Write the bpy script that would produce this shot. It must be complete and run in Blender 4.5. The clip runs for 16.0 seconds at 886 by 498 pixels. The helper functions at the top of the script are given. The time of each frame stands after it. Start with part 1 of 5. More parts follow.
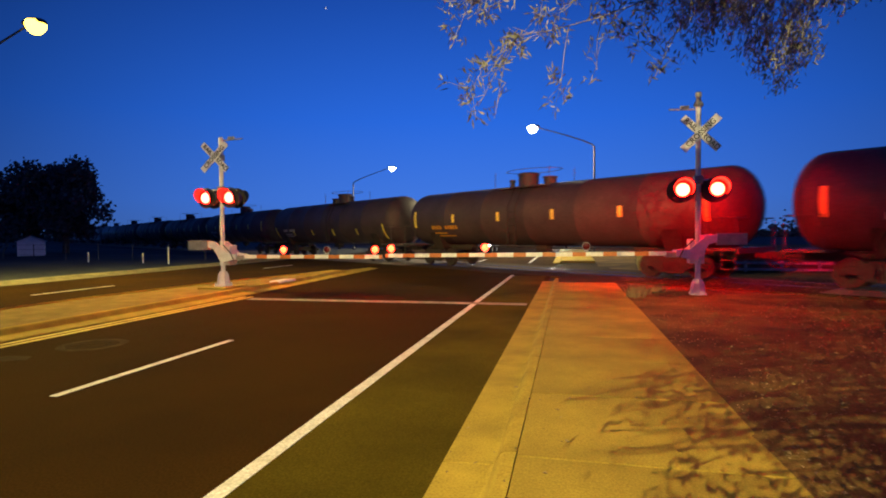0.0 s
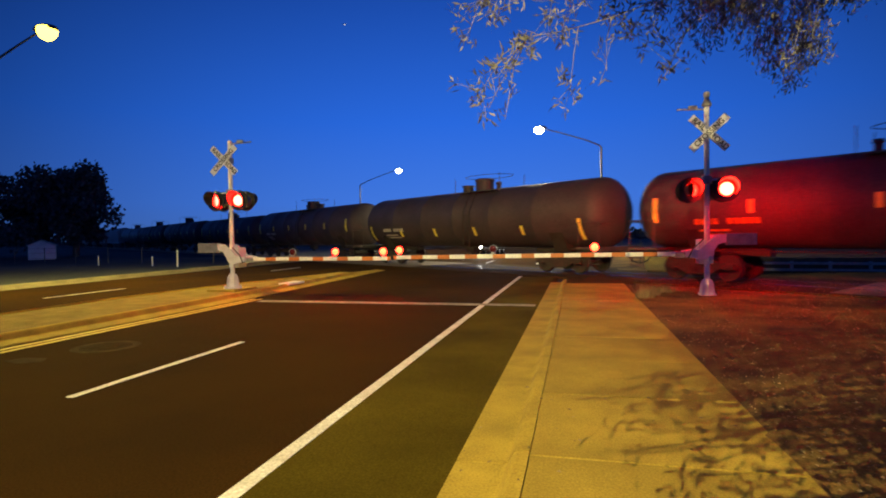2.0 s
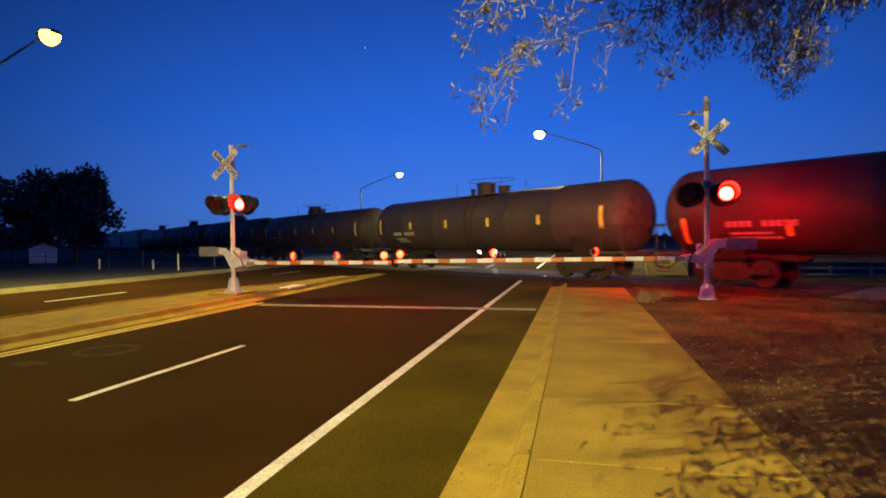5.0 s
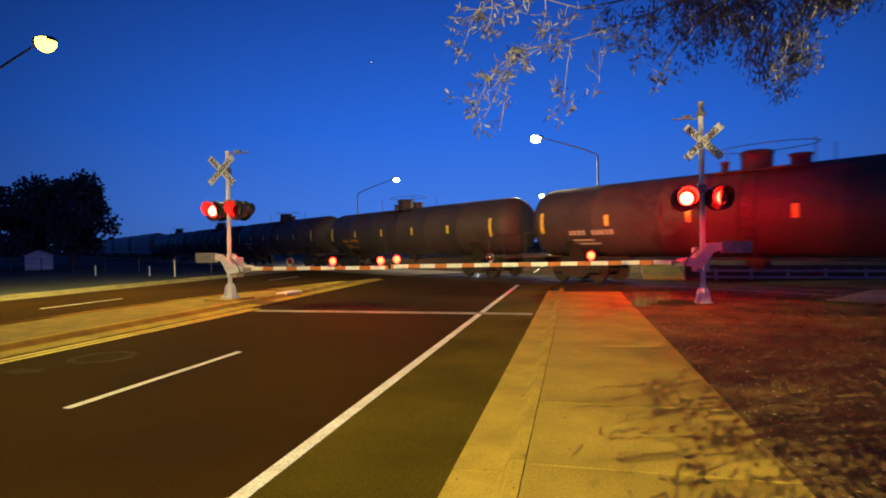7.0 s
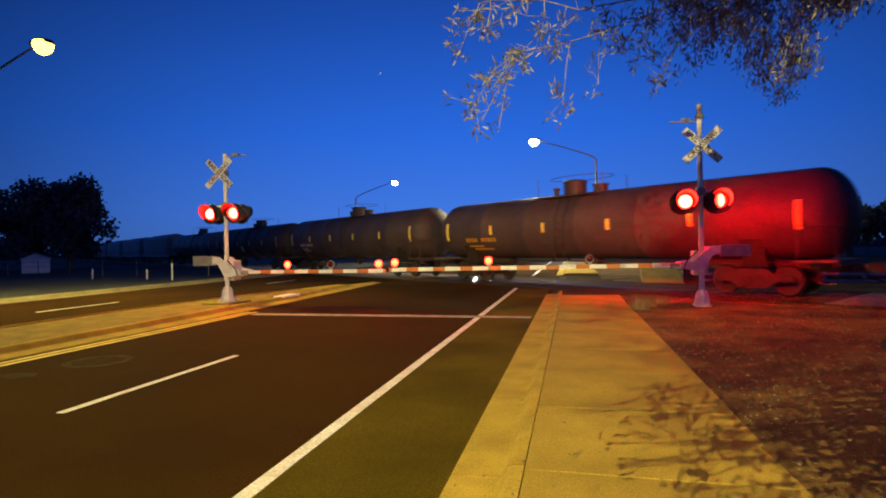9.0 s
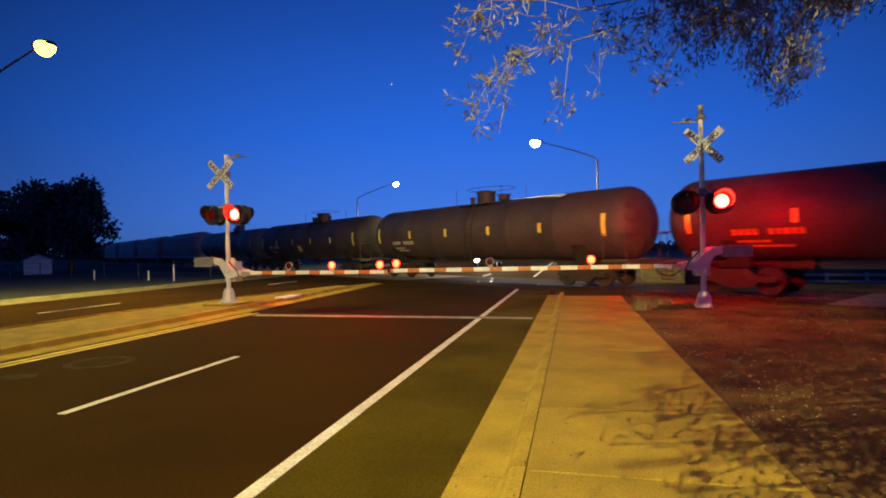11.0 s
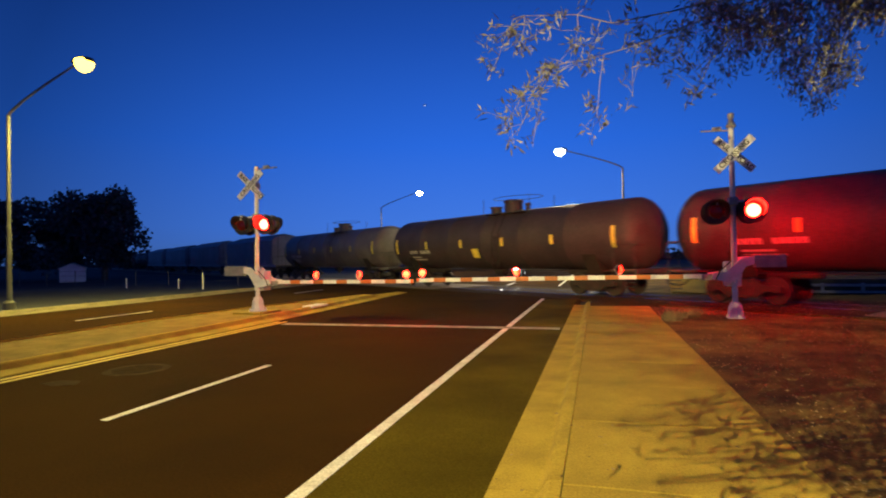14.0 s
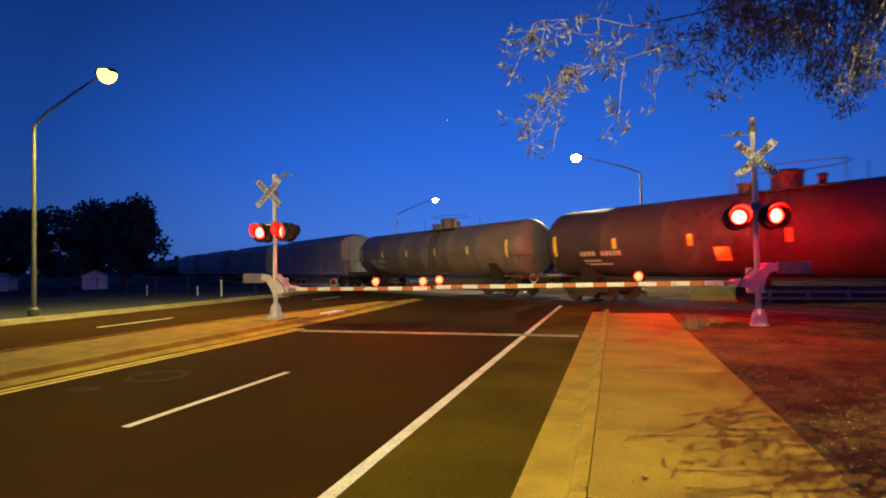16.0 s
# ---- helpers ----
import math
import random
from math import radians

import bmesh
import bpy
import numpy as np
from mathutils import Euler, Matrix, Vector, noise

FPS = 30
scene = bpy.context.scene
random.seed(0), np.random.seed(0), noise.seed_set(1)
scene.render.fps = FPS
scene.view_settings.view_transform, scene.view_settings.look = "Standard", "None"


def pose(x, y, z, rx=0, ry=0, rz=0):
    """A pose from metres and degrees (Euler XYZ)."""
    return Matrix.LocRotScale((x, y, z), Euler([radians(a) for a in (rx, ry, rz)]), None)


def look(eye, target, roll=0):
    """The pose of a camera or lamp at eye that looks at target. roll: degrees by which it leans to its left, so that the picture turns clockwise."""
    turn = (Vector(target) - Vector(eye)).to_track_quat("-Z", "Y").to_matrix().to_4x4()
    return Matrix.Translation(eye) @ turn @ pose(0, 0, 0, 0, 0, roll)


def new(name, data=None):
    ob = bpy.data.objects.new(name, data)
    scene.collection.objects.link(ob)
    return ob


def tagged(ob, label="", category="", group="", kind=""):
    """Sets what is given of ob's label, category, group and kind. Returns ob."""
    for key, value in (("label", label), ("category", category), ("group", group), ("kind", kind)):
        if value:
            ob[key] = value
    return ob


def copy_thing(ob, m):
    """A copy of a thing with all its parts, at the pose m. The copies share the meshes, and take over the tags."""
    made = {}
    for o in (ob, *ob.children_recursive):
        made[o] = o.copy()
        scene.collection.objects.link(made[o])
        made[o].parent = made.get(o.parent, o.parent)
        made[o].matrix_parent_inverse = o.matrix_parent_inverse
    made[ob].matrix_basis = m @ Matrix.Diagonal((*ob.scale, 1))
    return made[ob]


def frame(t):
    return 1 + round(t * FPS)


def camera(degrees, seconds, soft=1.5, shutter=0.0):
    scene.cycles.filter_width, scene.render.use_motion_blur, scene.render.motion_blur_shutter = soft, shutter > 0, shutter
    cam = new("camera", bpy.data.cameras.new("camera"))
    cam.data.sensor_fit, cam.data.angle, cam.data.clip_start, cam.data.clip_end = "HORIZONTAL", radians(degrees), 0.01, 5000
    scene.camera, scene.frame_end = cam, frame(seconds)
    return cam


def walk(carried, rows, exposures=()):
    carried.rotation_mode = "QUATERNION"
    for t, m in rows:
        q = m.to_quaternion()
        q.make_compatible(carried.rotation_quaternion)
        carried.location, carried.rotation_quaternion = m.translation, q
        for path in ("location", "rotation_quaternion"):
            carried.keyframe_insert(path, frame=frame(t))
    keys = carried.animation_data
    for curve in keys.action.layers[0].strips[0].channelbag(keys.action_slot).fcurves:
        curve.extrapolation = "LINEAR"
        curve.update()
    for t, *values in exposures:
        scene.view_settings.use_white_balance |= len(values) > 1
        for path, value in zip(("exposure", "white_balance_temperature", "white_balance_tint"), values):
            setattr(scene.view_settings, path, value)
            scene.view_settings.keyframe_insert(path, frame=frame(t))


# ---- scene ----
cam = camera(77.7, 16.0, soft=1.9, shutter=0.6)
PATH = [
    (0, (0.116, 0.229, 1.636), (-0.332, 2.177, 1.582), -0.5),
    (0.5, (0.111, 0.22, 1.633), (-0.331, 2.169, 1.58), -0.5),
    (1, (0.087, 0.219, 1.61), (-0.382, 2.162, 1.565), -0.8),
    (1.5, (0.09, 0.182, 1.623), (-0.382, 2.125, 1.577), -0.7),
    (2, (0.082, 0.19, 1.628), (-0.389, 2.133, 1.581), -0.8),
    (2.5, (0.089, 0.205, 1.619), (-0.383, 2.148, 1.577), -0.8),
    (3, (0.091, 0.185, 1.625), (-0.381, 2.128, 1.583), -0.8),
    (3.5, (0.083, 0.166, 1.631), (-0.388, 2.109, 1.59), -0.7),
    (4, (0.084, 0.155, 1.634), (-0.388, 2.098, 1.593), -0.7),
    (6.5, (0.101, 0.154, 1.639), (-0.366, 2.099, 1.622), -0.9),
    (7, (0.109, 0.147, 1.641), (-0.354, 2.093, 1.625), -1.0),
    (7.5, (0.114, 0.17, 1.642), (-0.344, 2.117, 1.631), -0.9),
    (8, (0.119, 0.162, 1.653), (-0.338, 2.109, 1.643), -0.9),
    (8.5, (0.113, 0.17, 1.648), (-0.344, 2.117, 1.641), -0.9),
    (9, (0.1, 0.194, 1.635), (-0.357, 2.142, 1.631), -1.0),
    (11.5, (0.101, 0.203, 1.63), (-0.362, 2.149, 1.631), -1.0),
    (12, (0.094, 0.184, 1.636), (-0.369, 2.13, 1.638), -0.9),
    (12.5, (0.097, 0.218, 1.635), (-0.365, 2.164, 1.638), -1.0),
    (13, (0.093, 0.196, 1.645), (-0.369, 2.142, 1.649), -0.9),
    (13.5, (0.07, 0.189, 1.639), (-0.394, 2.134, 1.646), -1.0),
    (14, (0.02, 0.13, 1.667), (-0.52, 2.055, 1.699), -1.0),
    (14.5, (-0.02, 0.115, 1.671), (-0.6, 2.029, 1.711), -1.1),
    (15, (-0.031, 0.123, 1.676), (-0.625, 2.032, 1.729), -1.1),
    (15.5, (-0.035, 0.146, 1.676), (-0.63, 2.054, 1.732), -1.1),
    (16, (-0.026, 0.16, 1.667), (-0.62, 2.069, 1.725), -1.1),
]
walk(cam, [(t, look(eye, target, roll)) for t, eye, target, roll in PATH])

# ---- world, lamps' strengths, exposure ----
scene.view_settings.exposure = 0.0
world = bpy.data.worlds.new("dusk_sky")
scene.world = world
world.use_nodes = True
wn, wl = world.node_tree.nodes, world.node_tree.links
wn.clear()
w_co = wn.new("ShaderNodeTexCoord")
w_sep = wn.new("ShaderNodeSeparateXYZ")
w_ramp = wn.new("ShaderNodeValToRGB")
w_bg = wn.new("ShaderNodeBackground")
w_out = wn.new("ShaderNodeOutputWorld")
wl.new(w_co.outputs["Generated"], w_sep.inputs[0])
wl.new(w_sep.outputs["Z"], w_ramp.inputs["Fac"])
w_dot = wn.new("ShaderNodeVectorMath")
w_dot.operation = "DOT_PRODUCT"
w_dot.inputs[1].default_value = (-0.17, 0.985, 0.0)
w_map = wn.new("ShaderNodeMapRange")
for key_, value_ in (("From Min", 0.70), ("From Max", 1.0), ("To Min", 0.52), ("To Max", 1.36)):
    w_map.inputs[key_].default_value = value_
wl.new(w_co.outputs["Generated"], w_dot.inputs[0])
wl.new(w_dot.outputs["Value"], w_map.inputs["Value"])
wl.new(w_map.outputs["Result"], w_bg.inputs["Strength"])
wl.new(w_ramp.outputs["Color"], w_bg.inputs["Color"])
wl.new(w_bg.outputs[0], w_out.inputs["Surface"])
SKY = [(0.0, (0.050, 0.135, 0.44)), (0.06, (0.040, 0.140, 0.55)), (0.20, (0.017, 0.108, 0.56)),
       (0.38, (0.010, 0.066, 0.38)), (0.65, (0.003, 0.020, 0.14))]
w_ramp.color_ramp.elements[0].position, w_ramp.color_ramp.elements[0].color = SKY[0][0], (*SKY[0][1], 1)
w_ramp.color_ramp.elements[1].position, w_ramp.color_ramp.elements[1].color = SKY[-1][0], (*SKY[-1][1], 1)
for p_, c_ in SKY[1:-1]:
    w_ramp.color_ramp.elements.new(p_).color = (*c_, 1)

SODIUM, PALE, WARM = (1.0, 0.80, 0.14), (1.0, 0.84, 0.42), (1.0, 0.80, 0.31)
LAMP_WATTS = 5800
NEAR_WATTS = 22500
RED_GLOW = 760

# train: track line, speed, spacing
TRACK_TURN = 38.0        # degrees, the track runs to the right and towards the camera
TRACK_AWAY = 19.1        # metres from the origin to the track, square to it
CAR_PITCH = 18.8
ARM_Y = 14.55


# ---- materials ----
def mat(name, base, rough=0.7, metal=0.0, var=0.25, scale=6.0, fine=60.0, bump=0.15, tint=None, island=0.0, rand=0.0, coat=0.0, spec=0.5):
    """Two scales of noise on the colour, bump, and roughness that wanders a little."""
    m = bpy.data.materials.new(name)
    m.use_nodes = True
    n, l = m.node_tree.nodes, m.node_tree.links
    b = n["Principled BSDF"]
    co = n.new("ShaderNodeTexCoord")
    big, small = n.new("ShaderNodeTexNoise"), n.new("ShaderNodeTexNoise")
    big.inputs["Scale"].default_value, small.inputs["Scale"].default_value = scale, fine
    big.inputs["Detail"].default_value, small.inputs["Detail"].default_value = 5, 3
    l.new(co.outputs["Object"], big.inputs["Vector"])
    l.new(co.outputs["Object"], small.inputs["Vector"])
    other = tint or tuple(max(0.0, c * (1 - var)) for c in base)
    ramp = n.new("ShaderNodeValToRGB")
    ramp.color_ramp.elements[0].position, ramp.color_ramp.elements[1].position = 0.35, 0.68
    ramp.color_ramp.elements[0].color, ramp.color_ramp.elements[1].color = (*other, 1), (*base, 1)
    l.new(big.outputs["Fac"], ramp.inputs["Fac"])
    mixn = n.new("ShaderNodeMix")
    mixn.data_type, mixn.blend_type = "RGBA", "MULTIPLY"
    mixn.inputs["Factor"].default_value = min(1.0, var * 1.6)
    gr = n.new("ShaderNodeMapRange")
    gr.inputs["From Min"].default_value, gr.inputs["From Max"].default_value = 0.25, 0.75
    gr.inputs["To Min"].default_value, gr.inputs["To Max"].default_value = 0.45, 1.25
    l.new(small.outputs["Fac"], gr.inputs["Value"])
    l.new(ramp.outputs["Color"], mixn.inputs["A"])
    l.new(gr.outputs["Result"], mixn.inputs["B"])
    out = mixn.outputs["Result"]
    if island or rand:
        if island:
            src = n.new("ShaderNodeNewGeometry").outputs["Random Per Island"]
        else:
            src = n.new("ShaderNodeObjectInfo").outputs["Random"]
        mr = n.new("ShaderNodeMapRange")
        k = island or rand
        mr.inputs["To Min"].default_value, mr.inputs["To Max"].default_value = 1 - k, 1 + k
        l.new(src, mr.inputs["Value"])
        mul = n.new("ShaderNodeMix")
        mul.data_type, mul.blend_type = "RGBA", "MULTIPLY"
        mul.inputs["Factor"].default_value = 1.0
        l.new(out, mul.inputs["A"])
        l.new(mr.outputs["Result"], mul.inputs["B"])
        out = mul.outputs["Result"]
    l.new(out, b.inputs["Base Color"])
    rr = n.new("ShaderNodeMapRange")
    rr.inputs["To Min"].default_value, rr.inputs["To Max"].default_value = max(0.03, rough - 0.12), min(1.0, rough + 0.12)
    l.new(big.outputs["Fac"], rr.inputs["Value"])
    l.new(rr.outputs["Result"], b.inputs["Roughness"])
    b.inputs["Metallic"].default_value = metal
    b.inputs["Coat Weight"].default_value = coat
    b.inputs["Specular IOR Level"].default_value = spec
    if bump:
        bp = n.new("ShaderNodeBump")
        bp.inputs["Strength"].default_value, bp.inputs["Distance"].default_value = bump, 0.01
        l.new(small.outputs["Fac"], bp.inputs["Height"])
        l.new(bp.outputs["Normal"], b.inputs["Normal"])
    return m


def glow(name, colour, strength, base=(0.3, 0.3, 0.3)):
    m = bpy.data.materials.new(name)
    m.use_nodes = True
    b = m.node_tree.nodes["Principled BSDF"]
    b.inputs["Base Color"].default_value = (*base, 1)
    b.inputs["Emission Color"].default_value = (*colour, 1)
    b.inputs["Emission Strength"].default_value = strength
    return m


M_ASPHALT = mat("asphalt", (0.053, 0.0255, 0.0045), 0.95, spec=0.02, var=0.5, scale=0.35, fine=55, bump=0.7, tint=(0.031, 0.0155, 0.0036))
M_SEAL = mat("asphalt_shoulder", (0.112, 0.083, 0.009), 0.95, spec=0.02, var=0.5, scale=0.5, fine=60, bump=0.5)
M_PATCH = mat("asphalt_crossing", (0.066, 0.045, 0.020), 0.9, spec=0.04, var=0.4, scale=0.8, fine=90, bump=0.5)
M_PAINT = mat("road_paint_white", (0.84, 0.83, 0.80), 0.7, var=0.45, scale=3.0, fine=45, bump=0.2, tint=(0.60, 0.58, 0.52))
M_FADED = mat("road_paint_faded", (0.40, 0.38, 0.34), 0.8, spec=0.1, var=0.5, scale=4.0, fine=45, bump=0.2, tint=(0.22, 0.20, 0.17))
M_YELLOW = mat("road_paint_yellow", (0.78, 0.56, 0.04), 0.7, var=0.45, scale=3.0, fine=45, bump=0.2, tint=(0.58, 0.40, 0.03))
# the yellow of the street lamps is put into these two concrete colours
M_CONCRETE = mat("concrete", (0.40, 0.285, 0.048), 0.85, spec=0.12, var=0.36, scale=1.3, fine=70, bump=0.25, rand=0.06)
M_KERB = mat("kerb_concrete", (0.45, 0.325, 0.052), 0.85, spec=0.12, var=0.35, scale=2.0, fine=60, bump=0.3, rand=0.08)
# the concrete without the painted lamp yellow, for far kerb and wall
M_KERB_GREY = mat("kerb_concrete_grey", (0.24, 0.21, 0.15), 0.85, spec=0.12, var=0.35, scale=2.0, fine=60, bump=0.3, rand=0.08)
M_DIRT = mat("dry_dirt", (0.200, 0.125, 0.034), 0.95, spec=0.12, var=0.5, scale=0.9, fine=40, bump=0.8, tint=(0.060, 0.036, 0.016))
M_GRAVEL = mat("median_gravel_bed", (0.29, 0.205, 0.058), 0.95, spec=0.12, var=0.4, scale=2.5, fine=55, bump=0.9, tint=(0.19, 0.135, 0.035))
M_STONE = mat("gravel_stones", (0.30, 0.22, 0.07), 0.9, spec=0.12, var=0.3, scale=9, fine=80, bump=0.2, island=0.28)
M_LITTER = mat("leaf_litter", (0.30, 0.22, 0.12), 0.9, spec=0.12, var=0.3, scale=8, fine=80, bump=0.0, island=0.4)
# dry ground, with the blue dusk haze painted into its colour
M_FIELD_HAZE = mat("dry_field_blue_haze", (0.070, 0.075, 0.085), 0.95, spec=0.12, var=0.5, scale=0.12, fine=9, bump=0.6)
M_BALLAST = mat("ballast", (0.20, 0.17, 0.15), 0.95, var=0.5, scale=6, fine=30, bump=1.0)
M_RAIL = mat("rail_steel", (0.55, 0.50, 0.46), 0.18, metal=1.0, var=0.3, scale=8, fine=60, bump=0.05)
M_GALV = mat("white_painted_metal", (0.76, 0.78, 0.84), 0.45, metal=0.0, var=0.2, scale=5, fine=40, bump=0.06)
M_CAST = mat("cast_metal_grey", (0.36, 0.36, 0.36), 0.5, metal=0.3, var=0.3, scale=7, fine=50, bump=0.1)
M_POLE = mat("grey_pole_steel", (0.11, 0.11, 0.12), 0.5, metal=0.4, var=0.25, scale=4, fine=40, bump=0.06)
M_BLACK = mat("black_housing", (0.025, 0.024, 0.024), 0.5, var=0.3, scale=6, fine=50, bump=0.06)
M_SIGN = mat("white_sign_sheeting", (0.80, 0.83, 0.88), 0.5, var=0.15, scale=4, fine=40, bump=0.03)
M_INK = mat("black_sign_ink", (0.02, 0.02, 0.02), 0.5, var=0.2, scale=9, fine=60, bump=0.0)
M_ARMW = mat("gate_white", (0.88, 0.87, 0.84), 0.4, var=0.15, scale=6, fine=40, bump=0.04)
M_ARMR = mat("gate_orange_red", (0.62, 0.19, 0.035), 0.4, var=0.2, scale=6, fine=40, bump=0.04)
M_TANK = mat("tank_black_paint", (0.048, 0.036, 0.044), 0.62, var=0.45, scale=0.7, fine=14, bump=0.06, tint=(0.074, 0.055, 0.061), rand=0.15)
M_TANKG = mat("tank_grey_paint", (0.19, 0.175, 0.178), 0.5, var=0.4, scale=0.7, fine=14, bump=0.06, tint=(0.12, 0.105, 0.10), rand=0.1)
M_HOPPER = mat("hopper_grey_paint", (0.44, 0.43, 0.44), 0.55, var=0.35, scale=0.5, fine=9, bump=0.06, tint=(0.32, 0.30, 0.30), rand=0.1)
M_TRUCK = mat("truck_steel", (0.05, 0.042, 0.036), 0.7, metal=0.2, var=0.5, scale=5, fine=40, bump=0.25)
M_SILL = mat("sill_grey_steel", (0.085, 0.08, 0.075), 0.6, var=0.4, scale=3, fine=30, bump=0.15)
M_TAPE = mat("yellow_reflective_tape", (0.95, 0.80, 0.12), 0.35, var=0.15, scale=8, fine=50, bump=0.0)
M_STENCIL = mat("white_stencil", (0.60, 0.58, 0.54), 0.6, var=0.4, scale=9, fine=50, bump=0.0)
M_ORANGE = mat("yellow_stencil", (0.62, 0.33, 0.03), 0.6, var=0.4, scale=9, fine=50, bump=0.0)
M_BARK = mat("bark", (0.16, 0.12, 0.09), 0.95, var=0.5, scale=9, fine=50, bump=0.9)
M_TWIG = mat("pale_twig", (0.23, 0.215, 0.20), 0.85, var=0.3, scale=9, fine=50, bump=0.2)
M_LEAF = mat("narrow_leaf", (0.17, 0.168, 0.15), 0.7, var=0.3, scale=6, fine=40, bump=0.0, island=0.45)
M_DARKLEAF = mat("dark_leaf", (0.115, 0.12, 0.12), 0.8, var=0.3, scale=2, fine=20, bump=0.0, island=0.5)
M_SHED = mat("shed_white", (0.86, 0.86, 0.86), 0.7, var=0.15, scale=2, fine=20, bump=0.05)
M_ROOF = mat("shed_roof", (0.55, 0.54, 0.53), 0.7, var=0.2, scale=2, fine=20, bump=0.1)
M_GRASS = mat("dry_grass", (0.30, 0.24, 0.12), 0.9, var=0.3, scale=6, fine=40, bump=0.0, island=0.4)
M_REDDARK = mat("unlit_red_lens", (0.10, 0.008, 0.006), 0.15, var=0.2, scale=20, fine=90, bump=0.0)
M_CARPAINT = mat("car_paint_dark", (0.05, 0.05, 0.06), 0.25, var=0.2, scale=3, fine=30, bump=0.0, coat=0.6)
M_GLASS = mat("car_glass", (0.01, 0.012, 0.014), 0.06, var=0.1, scale=3, fine=30, bump=0.0)
M_TYRE = mat("tyre_rubber", (0.02, 0.02, 0.02), 0.85, var=0.3, scale=9, fine=50, bump=0.2)
G_RED = glow("lit_red_lens", (1.0, 0.0012, 0.0005), RED_GLOW)
G_CORE = glow("lit_red_lens_core", (1.0, 0.0036, 0.0018), RED_GLOW)
# back lenses boosted past the front ones, to stand in for red haze on the train
G_RED_BACK = glow("boosted_red_lens_back", (1.0, 0.0003, 0.0001), RED_GLOW * 3.5)
G_RED_DIM = glow("lit_red_lens_dim", (1.0, 0.0016, 0.0008), RED_GLOW * 0.45)
G_CORE_DIM = glow("lit_red_lens_core_dim", (1.0, 0.0050, 0.0030), RED_GLOW * 0.45)
G_REDS = glow("lit_small_red_lens", (1.0, 0.0013, 0.0003), 520)
G_SODIUM = glow("sodium_lens", (1.0, 0.62, 0.06), 9)
G_PALE = glow("pale_lens", (1.0, 0.95, 0.80), 40)
G_PLANE = glow("aircraft_light", (1.0, 0.95, 0.90), 1.2)
G_HEAD = glow("headlight_lens", (1.0, 0.97, 0.90), 400)


# ---- mesh helpers ----
def thing(name, label, category, m=None, group="", kind=""):
    ob = new(name)
    ob.empty_display_size = 0.2
    if m is not None:
        ob.matrix_basis = m
    return tagged(ob, label, category, group, kind)


def finish(name, bm, materials, smooth=False):
    me = bpy.data.meshes.new(name)
    bm.to_mesh(me)
    bm.free()
    for m in materials if isinstance(materials, (list, tuple)) else [materials]:
        me.materials.append(m)
    if smooth:
        for p in me.polygons:
            p.use_smooth = True
        me.set_sharp_from_angle(angle=radians(40))
    return me


def part(name, bm, material, parent, label="", smooth=False, m=None):
    ob = new(name, finish(name, bm, material, smooth))
    ob.parent = parent
    if m is not None:
        ob.matrix_basis = m
    return tagged(ob, label)


def solo(name, bm, material, label, category, group="", kind="", smooth=False, m=None):
    ob = new(name, finish(name, bm, material, smooth))
    if m is not None:
        ob.matrix_basis = m
    return tagged(ob, label, category, group, kind)


def bm_box(x0, y0, z0, x1, y1, z1, bevel=0.0, bm=None, turn=None):
    b = bmesh.new()
    bmesh.ops.create_cube(b, size=1.0)
    for v in b.verts:
        v.co = Vector(((x0 + x1) / 2 + v.co.x * (x1 - x0), (y0 + y1) / 2 + v.co.y * (y1 - y0), (z0 + z1) / 2 + v.co.z * (z1 - z0)))
    if bevel:
        bmesh.ops.bevel(b, geom=b.edges[:], offset=bevel, segments=2, affect="EDGES", profile=0.7)
    return merge(bm, b, turn)


def merge(bm, b, turn=None):
    if turn is not None:
        b.transform(turn)
    if bm is None:
        return b
    me = bpy.data.meshes.new("joined_piece")
    b.to_mesh(me)
    b.free()
    bm.from_mesh(me)
    bpy.data.meshes.remove(me)
    return bm


def bm_tube(points, radii, seg=12, bm=None, cap=True):
    """A round bar along points, with a radius at each."""
    b = bm or bmesh.new()
    pts = [Vector(p) for p in points]
    if not isinstance(radii, (list, tuple)):
        radii = [radii] * len(pts)
    rings = []
    side = None
    for k, p in enumerate(pts):
        d = (pts[min(k + 1, len(pts) - 1)] - pts[max(k - 1, 0)]).normalized()
        if side is None:
            side = d.orthogonal().normalized()
        side = (side - d * side.dot(d)).normalized()
        up = d.cross(side)
        rings.append([b.verts.new(p + (side * math.cos(a) + up * math.sin(a)) * radii[k]) for a in (2 * math.pi * j / seg for j in range(seg))])
    for r0, r1 in zip(rings, rings[1:]):
        for j in range(seg):
            b.faces.new((r0[j], r0[(j + 1) % seg], r1[(j + 1) % seg], r1[j]))
    if cap:
        b.faces.new(rings[0][::-1])
        b.faces.new(rings[-1])
    return b


def bm_lathe(profile, seg=24, bm=None, turn=None):
    """Profile of (radius, height) turned about z."""
    b = bmesh.new()
    rings = []
    for r, h in profile:
        if r < 1e-5:
            rings.append([b.verts.new((0, 0, h))])
        else:
            rings.append([b.verts.new((r * math.cos(2 * math.pi * j / seg), r * math.sin(2 * math.pi * j / seg), h)) for j in range(seg)])
    for r0, r1 in zip(rings, rings[1:]):
        for j in range(seg):
            q = [r0[j % len(r0)], r0[(j + 1) % len(r0)], r1[(j + 1) % len(r1)], r1[j % len(r1)]]
            q = list(dict.fromkeys(q))
            if len(q) > 2:
                b.faces.new(q)
    return merge(bm, b, turn)


